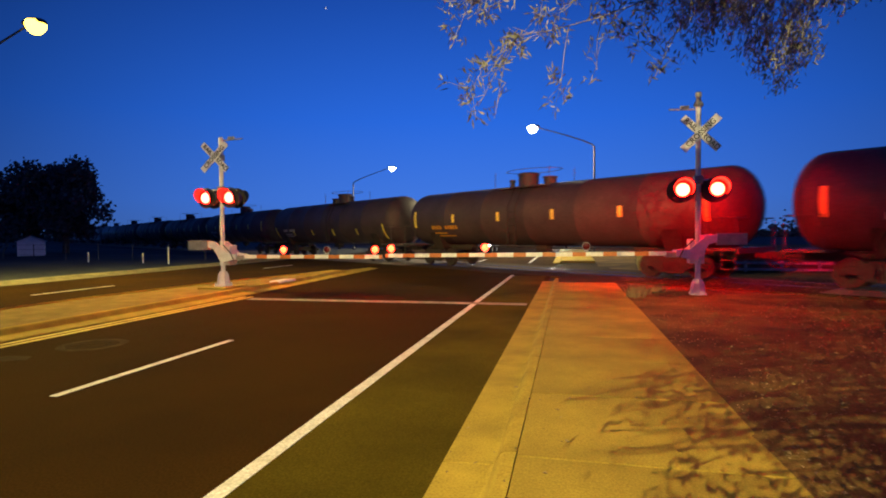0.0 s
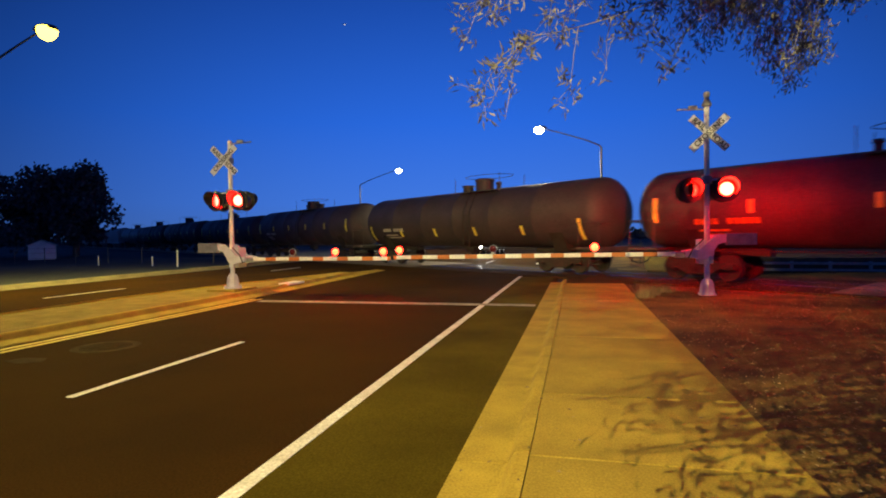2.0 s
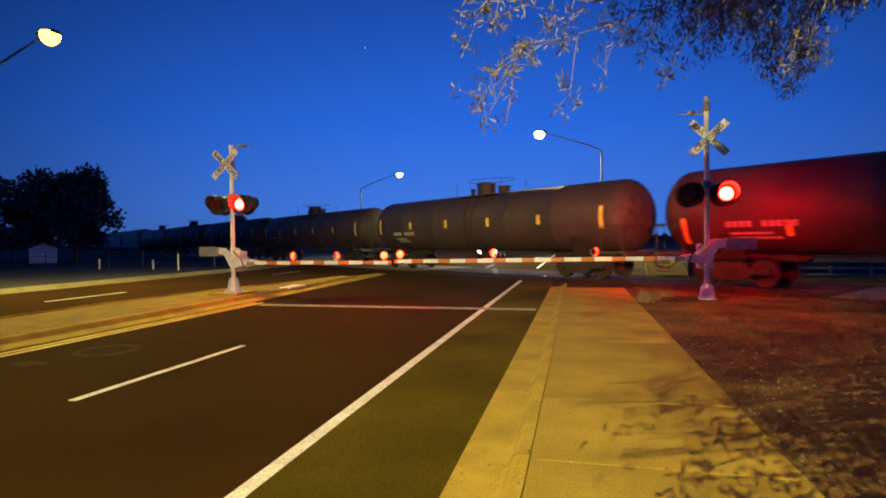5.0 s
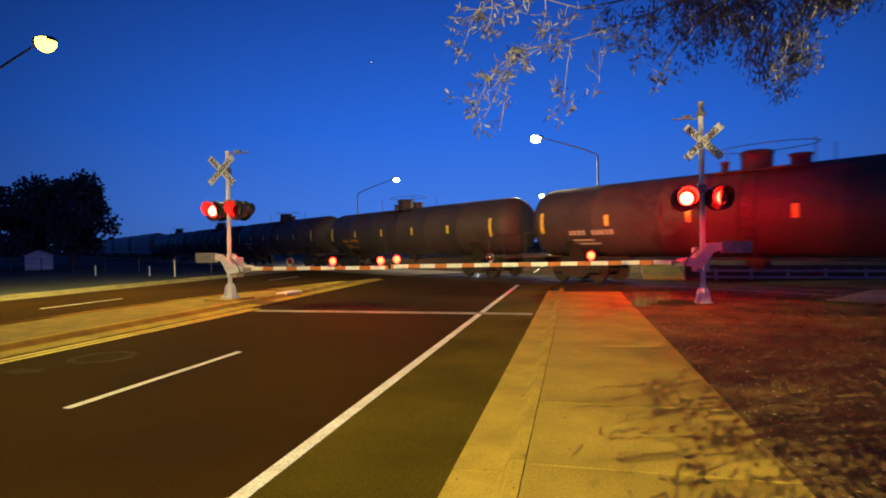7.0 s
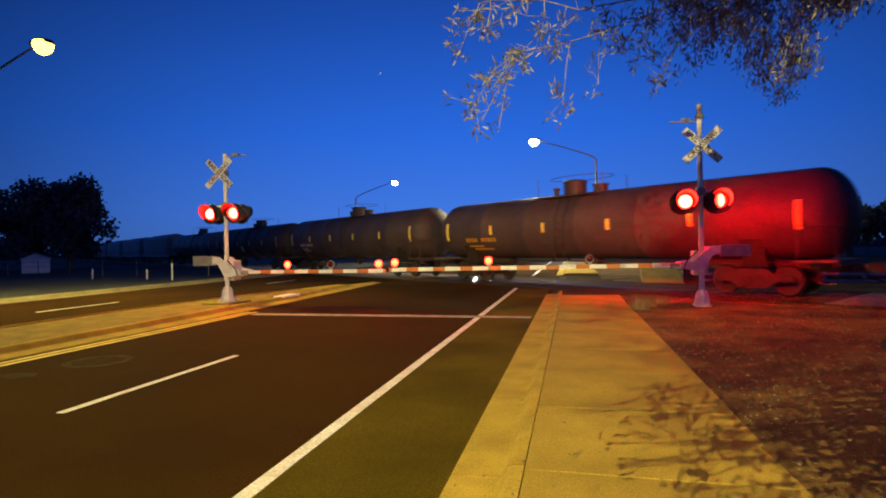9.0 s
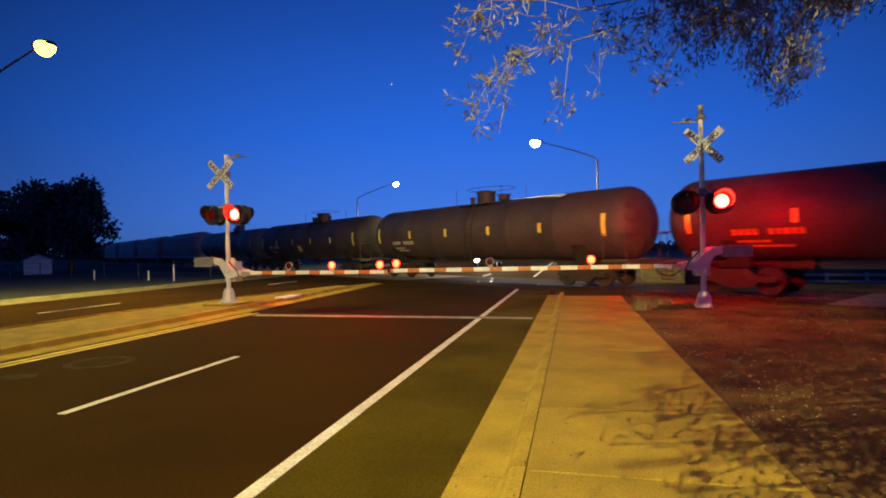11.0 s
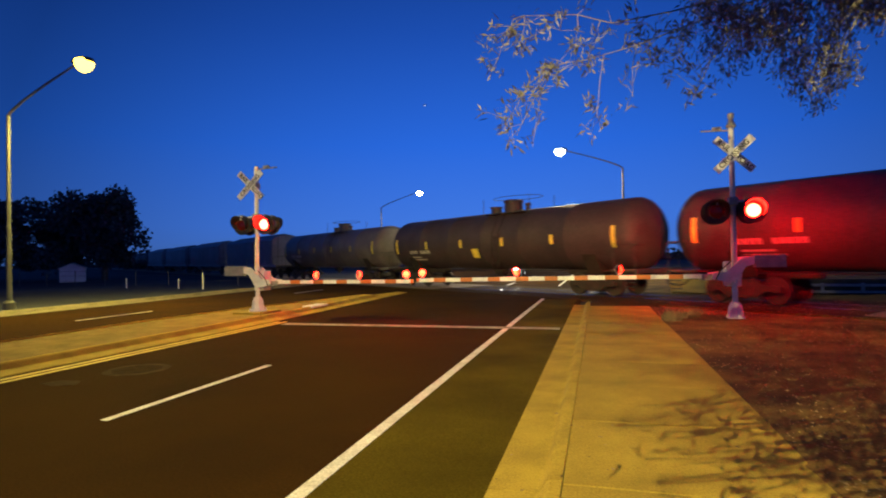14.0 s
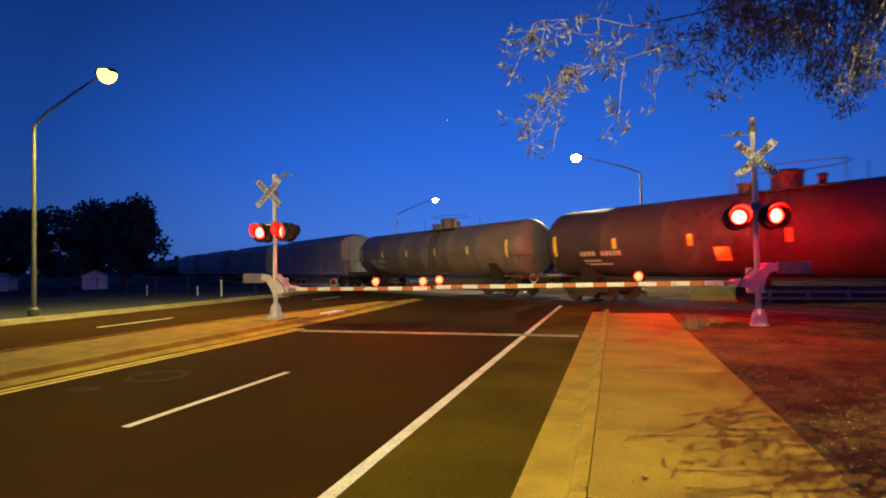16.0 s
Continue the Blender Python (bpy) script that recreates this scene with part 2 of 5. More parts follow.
def bm_prism(outline, z0, z1, bm=None, turn=None):
    """A flat outline (x, y) raised from z0 to z1."""
    b = bmesh.new()
    lo = [b.verts.new((x, y, z0)) for x, y in outline]
    hi = [b.verts.new((x, y, z1)) for x, y in outline]
    b.faces.new(hi)
    b.faces.new(lo[::-1])
    k = len(lo)
    for j in range(k):
        b.faces.new((lo[j], lo[(j + 1) % k], hi[(j + 1) % k], hi[j]))
    bmesh.ops.recalc_face_normals(b, faces=b.faces[:])
    return merge(bm, b, turn)


def letters(text, size, depth=0.003):
    cu = bpy.data.curves.new("letters", "FONT")
    cu.body, cu.size, cu.extrude, cu.align_x, cu.align_y = text, size, depth, "CENTER", "CENTER"
    cu.offset = size * 0.016
    tmp = new("letters", cu)
    me = bpy.data.meshes.new_from_object(tmp.evaluated_get(bpy.context.evaluated_depsgraph_get()))
    bpy.data.objects.remove(tmp)
    b = bmesh.new()
    b.from_mesh(me)
    bpy.data.meshes.remove(me)
    return b


def cloud(name, verts, faces, material, label, category, parent=None):
    me = bpy.data.meshes.new(name)
    me.from_pydata(verts, [], faces)
    me.materials.append(material)
    ob = new(name, me)
    if parent:
        ob.parent = parent
        return tagged(ob, label, kind="stuff")
    return tagged(ob, label, category, "", "stuff")


TH = radians(TRACK_TURN)
T_DIR = Vector((math.cos(TH), -math.sin(TH), 0))
T_OUT = Vector((math.sin(TH), math.cos(TH), 0))


def on_track(s, off=0.0, z=0.0):
    """A place s metres along the track and off metres beyond it."""
    return T_DIR * s + T_OUT * (TRACK_AWAY + off) + Vector((0, 0, z))


TRACK_POSE = Matrix.Translation(on_track(0)) @ pose(0, 0, 0, 0, 0, -TRACK_TURN)   # x along the track, y beyond it

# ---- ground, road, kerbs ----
solo("ground", bm_prism([(-1500, -300), (1500, -300), (1500, 2500), (-1500, 2500)], -0.40, -0.06), M_FIELD_HAZE,
     "dark dry open ground, blue haze in its colour", "ground", kind="structure")
solo("road", bm_prism([(-18.6, -40), (-0.6, -40), (-0.6, 420), (-18.6, 420)], -0.3, 0.0), M_ASPHALT,
     "worn brown-grey asphalt road", "road", kind="structure")
solo("road_shoulder", bm_prism([(-2.00, -12), (-0.76, -12), (-0.76, 21.5), (-2.00, 21.5)], -0.05, 0.004), M_SEAL,
     "olive-tinged sealed asphalt bicycle lane", "road", kind="structure")


def stripe(name, x0, y0, x1, y1, material, label, z=0.006):
    return solo(name, bm_box(x0, y0, 0.0005, x1, y1, z), material, label, "road marking", kind="structure")


stripe("edge_line", -2.115, -9, -1.99, 21.8, M_PAINT, "solid white painted edge line", 0.008)
stripe("edge_line", -2.115, 31, -1.99, 120, M_PAINT, "solid white painted edge line", 0.008)
stripe("stop_line", -7.95, 12.80, -0.84, 13.10, M_FADED, "faded white painted stop line", 0.010)
for y_ in (-7.4, 4.80, 32.0, 44.2):
    stripe("lane_dash", -5.11, y_, -5.01, y_ + 3.05, M_PAINT, "white painted lane dash")
for y_ in (0.6, 12.8, 25.0, 37.2):
    stripe("lane_dash", -14.85, y_, -14.74, y_ + 2.9, M_PAINT, "white painted lane dash")
stripe("yellow_line", -8.22, -9, -8.12, 13.4, M_YELLOW, "double yellow painted line beside the median kerb")
stripe("yellow_line", -8.42, -9, -8.32, 13.4, M_YELLOW, "double yellow painted line beside the median kerb")


M_WORN = mat("worn_asphalt", (0.078, 0.050, 0.022), 0.95, spec=0.03, var=0.5, scale=4, fine=50, bump=0.5)
M_LID = mat("iron_lid", (0.044, 0.023, 0.006), 0.9, metal=0.0, spec=0.04, var=0.4, scale=9, fine=60, bump=0.4)


def manhole(x, y):
    mh = thing("manhole_cover", "worn iron manhole cover set in a pale asphalt ring", "manhole cover", pose(x, y, 0.0))
    part("collar", bm_lathe([(0.36, 0.0), (0.36, 0.005), (0.47, 0.005), (0.48, 0.0)], 32), M_WORN, mh, "pale worn asphalt collar")
    b = bm_lathe([(0.0, 0.005), (0.35, 0.005), (0.355, 0.0)], 32)
    for k in range(5):
        bm_box(-0.24, -0.22 + 0.10 * k, 0.004, 0.24, -0.18 + 0.10 * k, 0.010, 0, b)
    part("lid", b, M_LID, mh, "ribbed iron lid")


manhole(-6.95, 7.15)
solo("asphalt_patch", bm_prism([(-7.55, 6.05), (-7.2, 5.95), (-6.95, 6.1), (-7.1, 6.3), (-7.45, 6.28)], 0.0, 0.004), M_WORN, "small pale worn asphalt patch", "road", kind="structure")


def median():
    med = tagged(new("median"), "raised median with concrete kerbs and reddish gravel", "median", kind="structure")
    outer = [(-8.55, -12), (-8.55, 13.5), (-8.70, 19.0), (-8.95, 25.6), (-9.6, 26.2), (-10.6, 20.5), (-11.5, 16.2), (-12.0, 12.0), (-12.0, -12)]
    inner = [(-9.05, -12), (-9.05, 13.3), (-9.20, 18.6), (-9.4, 21.5), (-9.8, 21.5), (-10.2, 19.6), (-11.1, 15.8), (-11.55, 11.8), (-11.55, -12)]
    b = bmesh.new()
    n = len(outer)
    lo = [b.verts.new((x, y, 0)) for x, y in outer]
    rims = [[b.verts.new((x + (ix - x) * u, y + (iy - y) * u, z)) for (x, y), (ix, iy) in zip(outer, inner)] for u, z in ((0.03, 0.014), (0.58, 0.036), (0.66, 0.05), (0.80, 0.125), (0.88, 0.148))]
    ih = [b.verts.new((x, y, 0.15)) for x, y in inner]
    il = [b.verts.new((x, y, 0.0)) for x, y in inner]
    for a, c in zip([lo] + rims + [ih], rims + [ih, il]):
        for j in range(n - 1):
            b.faces.new((a[j], a[j + 1], c[j + 1], c[j]))
    bmesh.ops.recalc_face_normals(b, faces=b.faces[:])
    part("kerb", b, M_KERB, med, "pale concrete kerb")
    part("gravel_bed", bm_prism(inner, 0.0, 0.115), M_GRAVEL, med, "reddish gravel bed")
    part("nose", bm_prism([(-9.22, 19.2), (-9.35, 21.4), (-9.75, 21.4), (-10.1, 19.6)], 0.116, 0.152), M_CONCRETE, med, "concrete nose")
    part("concrete_pad", bm_prism([(-10.3, 14.0), (-9.4, 14.0), (-9.4, 15.1), (-10.3, 15.1)], 0.10, 0.16), M_CONCRETE, med, "concrete pad")
    part("drain_cover", bm_box(-9.35, 16.3, 0.1, -8.95, 17.3, 0.165, 0.01), M_GALV, med, "pale utility cover")


median()


def kerb_run(name, x0, x1, xf, y0, y1, step, label, material=None):
    """Gutter pan from x0 to xf, rolled kerb from xf to x1, in cast lengths."""
    run = tagged(new(name), label, "kerb", kind="structure")
    b = bmesh.new()
    w = 0.012
    prof = [(x0, 0.012), (xf - 0.03, 0.02), (xf, 0.03), (xf + 0.045, 0.105), (xf + 0.075, 0.122), (x1, 0.125)]
    rows = []
    for y in (w / 2, step - w / 2):
        rows.append([b.verts.new((x, y, z)) for x, z in prof] + [b.verts.new((x1, y, -0.2)), b.verts.new((x0, y, -0.2))])
    k = len(rows[0])
    for j in range(k):
        b.faces.new((rows[0][j], rows[0][(j + 1) % k], rows[1][(j + 1) % k], rows[1][j]))
    b.faces.new(rows[0][::-1])
    b.faces.new(rows[1])
    bmesh.ops.recalc_face_normals(b, faces=b.faces[:])
    me = finish("kerb_length", b, material or M_KERB)
    y = y0
    while y < y1 - 0.1:
        o = new("kerb_length", me)
        o.parent, o.location = run, (0, y, random.uniform(-0.003, 0.003))
        y += step
    return run


kerb_run("kerb_east", -0.77, -0.245, -0.40, -8.02, 18.9, 3.01, "concrete gutter and rolled kerb, lamp yellow in its colour")
kerb_run("kerb_east", -0.77, -0.245, -0.40, 31.0, 61.0, 3.0, "concrete gutter and rolled kerb, lamp yellow in its colour")
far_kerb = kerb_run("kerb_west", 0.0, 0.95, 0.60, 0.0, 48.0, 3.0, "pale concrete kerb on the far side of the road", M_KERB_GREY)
far_kerb.matrix_basis = pose(-18.6, 36.0, 0, 0, 0, 180)


def sidewalk(y0, y1, step):
    walkway = tagged(new("sidewalk"), "concrete sidewalk with score joints, lamp yellow in its colour", "sidewalk", kind="structure")
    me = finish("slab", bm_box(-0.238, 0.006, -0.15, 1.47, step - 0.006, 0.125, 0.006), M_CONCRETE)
    y = y0
    while y < y1 - 0.1:
        o = new("slab", me)
        o.parent = walkway
        o.matrix_basis = pose(0, y, random.uniform(-0.003, 0.002), random.uniform(-0.05, 0.05), random.uniform(-0.1, 0.1), 0)
        y += step
    return walkway


sidewalk(-8.13, 17.0, 1.51)
sidewalk(31.0, 60.0, 3.0)


def dirt_sheet(name, x0, x1, y0, y1, nx, ny, z, rough, material, label):
    """Uneven ground as one sheet."""
    verts, faces = [], []
    for j in range(ny + 1):
        for i in range(nx + 1):
            x, y = x0 + (x1 - x0) * i / nx, y0 + (y1 - y0) * j / ny
            h = z + rough * (noise.noise((x * 0.5, y * 0.5, 3)) + 0.5 * noise.noise((x * 1.9, y * 1.9, 7)))
            if name == "ground_verge":
                off = abs(T_OUT.x * x + T_OUT.y * y - TRACK_AWAY)
                h -= 0.17 * min(1.0, max(0.0, (5.0 - off) / 2.5))
            if i == 0:
                x += 0.10 * noise.noise((y * 0.9, 4.0, 0)) + 0.05 * noise.noise((y * 3.1, 9.0, 0))
            verts.append((x, y, h))
    for j in range(ny):
        for i in range(nx):
            a = j * (nx + 1) + i
            faces.append((a, a + 1, a + nx + 2, a + nx + 1))
    me = bpy.data.meshes.new(name)
    me.from_pydata(verts, [], faces)
    me.materials.append(material)
    for p in me.polygons:
        p.use_smooth = True
    return tagged(new(name, me), label, "ground", kind="structure")


dirt_sheet("ground_verge", 1.45, 60, -10, 70, 160, 160, 0.115, 0.035, M_DIRT, "dry dirt verge with leaf litter")
dirt_sheet("ground_west_verge", -19.05, -140, -10, 130, 120, 120, -0.03, 0.03, M_FIELD_HAZE, "dark dry field beyond the far kerb, blue haze in its colour")


# ---- railway ----
def railway():
    cross = solo("crossing_surface", bm_box(-34, -2.6, -0.2, 8, 2.6, 0.012), M_PATCH,
                 "dark asphalt crossing surface between the rails", "road", kind="structure", m=TRACK_POSE)
    solo("ballast_bed", bm_prism([(-260, -2.2), (-24, -2.2), (-24, 2.2), (-260, 2.2)], -0.3, 0.03), M_BALLAST,
         "grey crushed stone track bed", "track bed", kind="structure", m=TRACK_POSE)
    solo("ballast_bed", bm_prism([(-5, -2.2), (120, -2.2), (120, 2.2), (-5, 2.2)], -0.3, 0.02), M_BALLAST,
         "grey crushed stone track bed", "track bed", kind="structure", m=TRACK_POSE)
    for off in (-0.755, 0.755):
        b = bmesh.new()
        prof = [(-0.07, 0.0), (0.07, 0.0), (0.02, 0.03), (0.012, 0.06), (0.036, 0.075), (0.036, 0.10), (-0.036, 0.10), (-0.036, 0.075), (-0.012, 0.06), (-0.02, 0.03)]
        ra = [b.verts.new((-260, off + y, z - 0.07)) for y, z in prof]
        rb = [b.verts.new((120, off + y, z - 0.07)) for y, z in prof]
        for j in range(len(prof)):
            b.faces.new((ra[j], ra[(j + 1) % len(prof)], rb[(j + 1) % len(prof)], rb[j]))
        bmesh.ops.recalc_face_normals(b, faces=b.faces[:])
        solo("rail", b, M_RAIL, "polished steel rail", "rail", group="rails of the track", kind="structure", m=TRACK_POSE)


railway()
# added wedge, tilted to catch lamp light as a bright yellow ground patch
slope = bmesh.new()
sv = [slope.verts.new(c) for c in ((3.0, 24.9, 0.06), (4.55, 24.2, 0.06), (4.75, 28.2, 0.70), (3.3, 28.6, 0.70), (3.0, 24.9, -0.2), (4.55, 24.2, -0.2), (4.75, 28.2, -0.2), (3.3, 28.6, -0.2))]
for q_ in ((0, 1, 2, 3), (7, 6, 5, 4), (0, 4, 5, 1), (1, 5, 6, 2), (2, 6, 7, 3), (3, 7, 4, 0)):
    slope.faces.new([sv[k] for k in q_])
solo("concrete_slope", slope, M_CONCRETE, "made-up concrete slope for a lamp-lit ground patch beyond the rails", "pavement", kind="structure")
solo("wall_beyond_rails", bm_prism([(4.65, 24.55), (11.5, 23.4), (11.5, 23.7), (4.7, 24.85)], -0.1, 0.62), M_KERB_GREY, "low grey wall beyond the rails", "wall", kind="structure")


def guard_rail():
    """Two pale beams on short posts before the low wall."""
    gr = thing("guard_rail", "pale steel guard rail on short posts before a low wall", "guard rail")
    a, c = Vector((5.3, 24.25, 0)), Vector((11.4, 23.22, 0))
    d = (c - a).normalized()
    out = Vector((d.y, -d.x, 0))
    for z in (0.15, 0.40):
        b = bmesh.new()
        prof = [(0.0, -0.05), (0.025, -0.03), (0.0, 0.0), (0.025, 0.03), (0.0, 0.05), (-0.012, 0.05), (-0.012, -0.05)]
        r0, r1 = ([b.verts.new(p + out * o + Vector((0, 0, z + h))) for o, h in prof] for p in (a, c))
        for k in range(len(prof)):
            b.faces.new((r0[k], r0[(k + 1) % len(prof)], r1[(k + 1) % len(prof)], r1[k]))
        b.faces.new(r0[::-1])
        b.faces.new(r1)
        bmesh.ops.recalc_face_normals(b, faces=b.faces[:])
        part("beam", b, M_GALV, gr, "pale folded steel beam")
    for k in range(5):
        p = a.lerp(c, (k + 0.3) / 5) - out * 0.06
        part("post", bm_box(p.x - 0.05, p.y - 0.04, -0.08, p.x + 0.05, p.y + 0.04, 0.48, 0.008), M_GALV, gr)


guard_rail()
solo("rail_post", bm_tube([(4.55, 24.3, -0.1), (4.55, 24.3, 0.95)], 0.06, 10), M_POLE, "dark steel post at the end of the low wall", "post")
solo("crossing_apron", bm_prism([(-0.235, 17.56), (1.9, 17.56), (1.9, 30.98), (-0.235, 30.98)], -0.2, 0.009), M_PATCH, "dark asphalt apron between sidewalk and rails", "pavement", kind="structure")


# ---- crossing signals and gates ----
FLASHERS = []      # (lens object, side) that blink by turn


def signal_lamp(parent, x, y, z, back, side, bright):
    """Round black housing with target board, visor and a two-faced lens that turns."""
    to = Matrix.Translation((x, y, z)) @ pose(0, 0, 0, 90 if not back else -90, 0, 0)    # local z leads out of the lamp
    lamp = part("lamp_housing", bm_lathe([(0.0, -0.36), (0.10, -0.35), (0.17, -0.28), (0.19, -0.16), (0.19, 0.0), (0.17, 0.0), (0.17, -0.30), (0.0, -0.32)], 24), M_CAST if back else M_BLACK, parent,
                "grey round signal lamp housing" if back else "black round signal lamp housing", True, to)
    part("target_board", bm_lathe([(0.19, -0.03), (0.29, -0.03), (0.30, -0.02), (0.29, -0.01), (0.19, -0.01)], 28), M_BLACK, lamp, "black target board", True)
    part("bezel", bm_lathe([(0.171, -0.030), (0.171, 0.006), (0.164, 0.006), (0.164, 0.012), (0.189, 0.012), (0.189, -0.030), (0.171, -0.030)], 28), M_BLACK, lamp, "black lens bezel", True)
    b = bmesh.new()
    n = 20
    ring = []
    for j in range(n + 1):
        a = radians(-35 + 250 * j / n)
        c, s_ = math.cos(a), math.sin(a)
        dep = 0.10 + 0.20 * max(0.0, math.sin((a + radians(35)) / radians(250) * math.pi))
        ring.append([b.verts.new((r * c, r * s_ * (1 if not back else -1), h)) for r, h in ((0.200, -0.01), (0.200 + 0.19 * dep, dep), (0.210 + 0.19 * dep, dep), (0.210, -0.01))])
    for r0, r1 in zip(ring, ring[1:]):
        for q in range(3):
            b.faces.new((r0[q], r1[q], r1[q + 1], r0[q + 1]))
    bmesh.ops.recalc_face_normals(b, faces=b.faces[:])
    part("visor", b, M_BLACK, lamp, "black visor", True)
    b = bmesh.new()
    bm_lathe([(0.0, 0.075), (0.05, 0.072), (0.095, 0.060), (0.14, 0.034), (0.1685, 0.001)], 28, b)
    k = len(b.faces)
    bm_lathe([(0.1685, -0.001), (0.14, -0.012), (0.08, -0.026), (0.0, -0.030)], 28, b)
    bmesh.ops.recalc_face_normals(b, faces=b.faces[:])
    b.faces.ensure_lookup_table()
    for f_ in b.faces[k:]:
        f_.material_index = 1
    for f_ in b.faces[:k]:
        if f_.calc_center_median().xy.length < 0.14:
            f_.material_index = 2
    lens = part("lens", b, [G_RED_BACK, M_REDDARK, G_RED_BACK] if bright and back else [G_RED, M_REDDARK, G_CORE] if bright else [G_RED_DIM, M_REDDARK, G_CORE_DIM], lamp, "red signal lens", True, pose(0, 0, -0.002))
    FLASHERS.append((lens, side, Matrix.Translation((0, 0, -0.002))))
    return lamp


def gate_lamp(parent, x, z, side):
    """Small lamp on top of the arm; side None burns steadily."""
    body = part("arm_lamp", bm_box(x - 0.05, -0.05, z, x + 0.05, 0.05, z + 0.05, 0.012), M_CAST, parent, "small gate arm lamp")
    part("lamp_shell", bm_lathe([(0.105, -0.03), (0.108, -0.02), (0.108, 0.02), (0.105, 0.03), (0.102, 0.03), (0.090, 0.024), (0.090, 0.020), (0.102, 0.016), (0.102, -0.016), (0.090, -0.020), (0.090, -0.024), (0.102, -0.03), (0.105, -0.03)], 20), M_CAST, body, "", True,
         Matrix.Translation((x, 0, z + 0.15)) @ pose(0, 0, 0, 90, 0, 0))
    b = bmesh.new()
    bm_lathe([(0.0, 0.062), (0.060, 0.046), (0.1008, 0.001)], 20, b)
    k = len(b.faces)
    bm_lathe([(0.1008, -0.001), (0.060, -0.026), (0.0, -0.035)], 20, b)
    bmesh.ops.recalc_face_normals(b, faces=b.faces[:])
    b.faces.ensure_lookup_table()
    for f_ in b.faces[k:]:
        f_.material_index = 1
    base = Matrix.Translation((x, 0, z + 0.15)) @ pose(0, 0, 0, 90, 0, 0)
    lens = part("arm_lens", b, [G_REDS, M_REDDARK], body, "red gate lamp lens", True, base)
    if side is not None:
        FLASHERS.append((lens, side + 2, base))


def crossing_signal(m, reach, lamps, flip, cross_off, top, drop, za, sag, label):
    """Mast with base, crossbuck, lamps, gate machine, counterweight and arm.
    reach: length of the arm; flip: the way that the arm leads along x; lamps: distances of the arm's lamps."""
    sig = thing("crossing_signal", label, "crossing signal", m, "signals at the railway crossing")
    b = bm_lathe([(0.0, 0.0), (0.26, 0.0), (0.26, 0.05), (0.19, 0.07), (0.15, 0.34), (0.10, 0.44), (0.0, 0.44)], 8)
    for a in range(4):
        c, s_ = math.cos(a * math.pi / 2 + 0.78), math.sin(a * math.pi / 2 + 0.78)
        bm_tube([(0.22 * c, 0.22 * s_, 0.04), (0.22 * c, 0.22 * s_, 0.11)], 0.022, 6, b)
    part("mast_base", b, M_GALV, sig, "white flared cast base")
    part("mast", bm_tube([(0, 0, 0.40), (0, 0, top)], [0.064, 0.060], 16), M_GALV, sig, "white painted round mast", True)
    if flip < 0:
        b = bm_lathe([(0.0, 0.0), (0.10, 0.0), (0.115, 0.05), (0.07, 0.13), (0.05, 0.20), (0.075, 0.26), (0.07, 0.34), (0.0, 0.36)], 16)
        part("bell", b, M_CAST, sig, "dark mast-top bell", True, pose(0, 0, top))
    else:
        part("mast_cap", bm_lathe([(0.066, -0.03), (0.070, 0.0), (0.05, 0.03), (0.0, 0.04)], 16), M_GALV, sig, "", True, pose(0, 0, top))
    b = bm_tube([(0, 0.02, top - 0.06), (0.66 * flip, 0.08, top - 0.02)], 0.02, 8)
    bm_box(0.30 * flip - 0.10, 0.03, top - 0.05, 0.30 * flip + 0.10, 0.10, top + 0.05, 0.01, b)
    part("bracket", b, M_CAST, sig, "thin side bracket")
    # crossbuck
    for ang, word in ((-44, "RAIL ROAD"), (44, "CROSSING")):
        y_ = -0.179 if word == "CROSSING" else -0.160
        bo = part("crossbuck_board", bm_box(-0.555, -0.008, -0.092, 0.555, 0.008, 0.092, 0.004), M_SIGN, sig, "white crossbuck board with black letters", False,
                  Matrix.Translation((cross_off, y_, top - drop)) @ pose(0, 0, 0, 0, -ang, 0))
        for piece, x_ in ((("RAIL", -0.31), ("ROAD", 0.31)) if word == "RAIL ROAD" else (("CROSSING", 0.0),)):
            lt = letters(piece, 0.178)
            lt.transform(pose(x_, -0.011, 0, 90, 0, 0))
            part("lettering", lt, M_INK, bo, "black capital letters")
    part("crossbuck_clamp", bm_box(-0.07, -0.14, top - drop - 0.08, 0.07, 0.08, top - drop + 0.08, 0.01), M_CAST, sig)
    # lamps on a crossarm
    z = 2.60
    b = bm_tube([(-0.40, 0, z + 0.24), (0.40, 0, z + 0.24)], 0.024, 8)
    for x_ in (-0.385, 0.385):
        bm_tube([(x_, -0.25, z + 0.24), (x_, 0.25, z + 0.24)], 0.02, 8, b)
        for y_ in (-0.25, 0.25):
            bm_tube([(x_, y_, z + 0.25), (x_, y_, z + 0.15)], 0.02, 8, b)
    part("lamp_crossarm", b, M_GALV, sig, "white crossarm")
    part("junction_box", bm_box(-0.10, -0.10, z + 0.14, 0.10, 0.10, z + 0.34, 0.02), M_CAST, sig)
    for side, x_ in ((0, -0.385), (1, 0.385)):
        signal_lamp(sig, x_, -0.20, z, False, side, flip < 0)
        signal_lamp(sig, x_, 0.20, z, True, side, flip < 0)
    # gate machine
    b = bm_box(-0.17, 0.07, za - 0.26, 0.17, 0.46, za + 0.34, 0.04)
    bm_lathe([(0.0, -0.05), (0.16, -0.05), (0.17, 0.0), (0.16, 0.05), (0.0, 0.05)], 20, b, Matrix.Translation((0, 0.02, za + 0.02)) @ pose(0, 0, 0, 90, 0, 0))
    part("gate_machine", b, M_GALV, sig, "pale grey gate machine box")
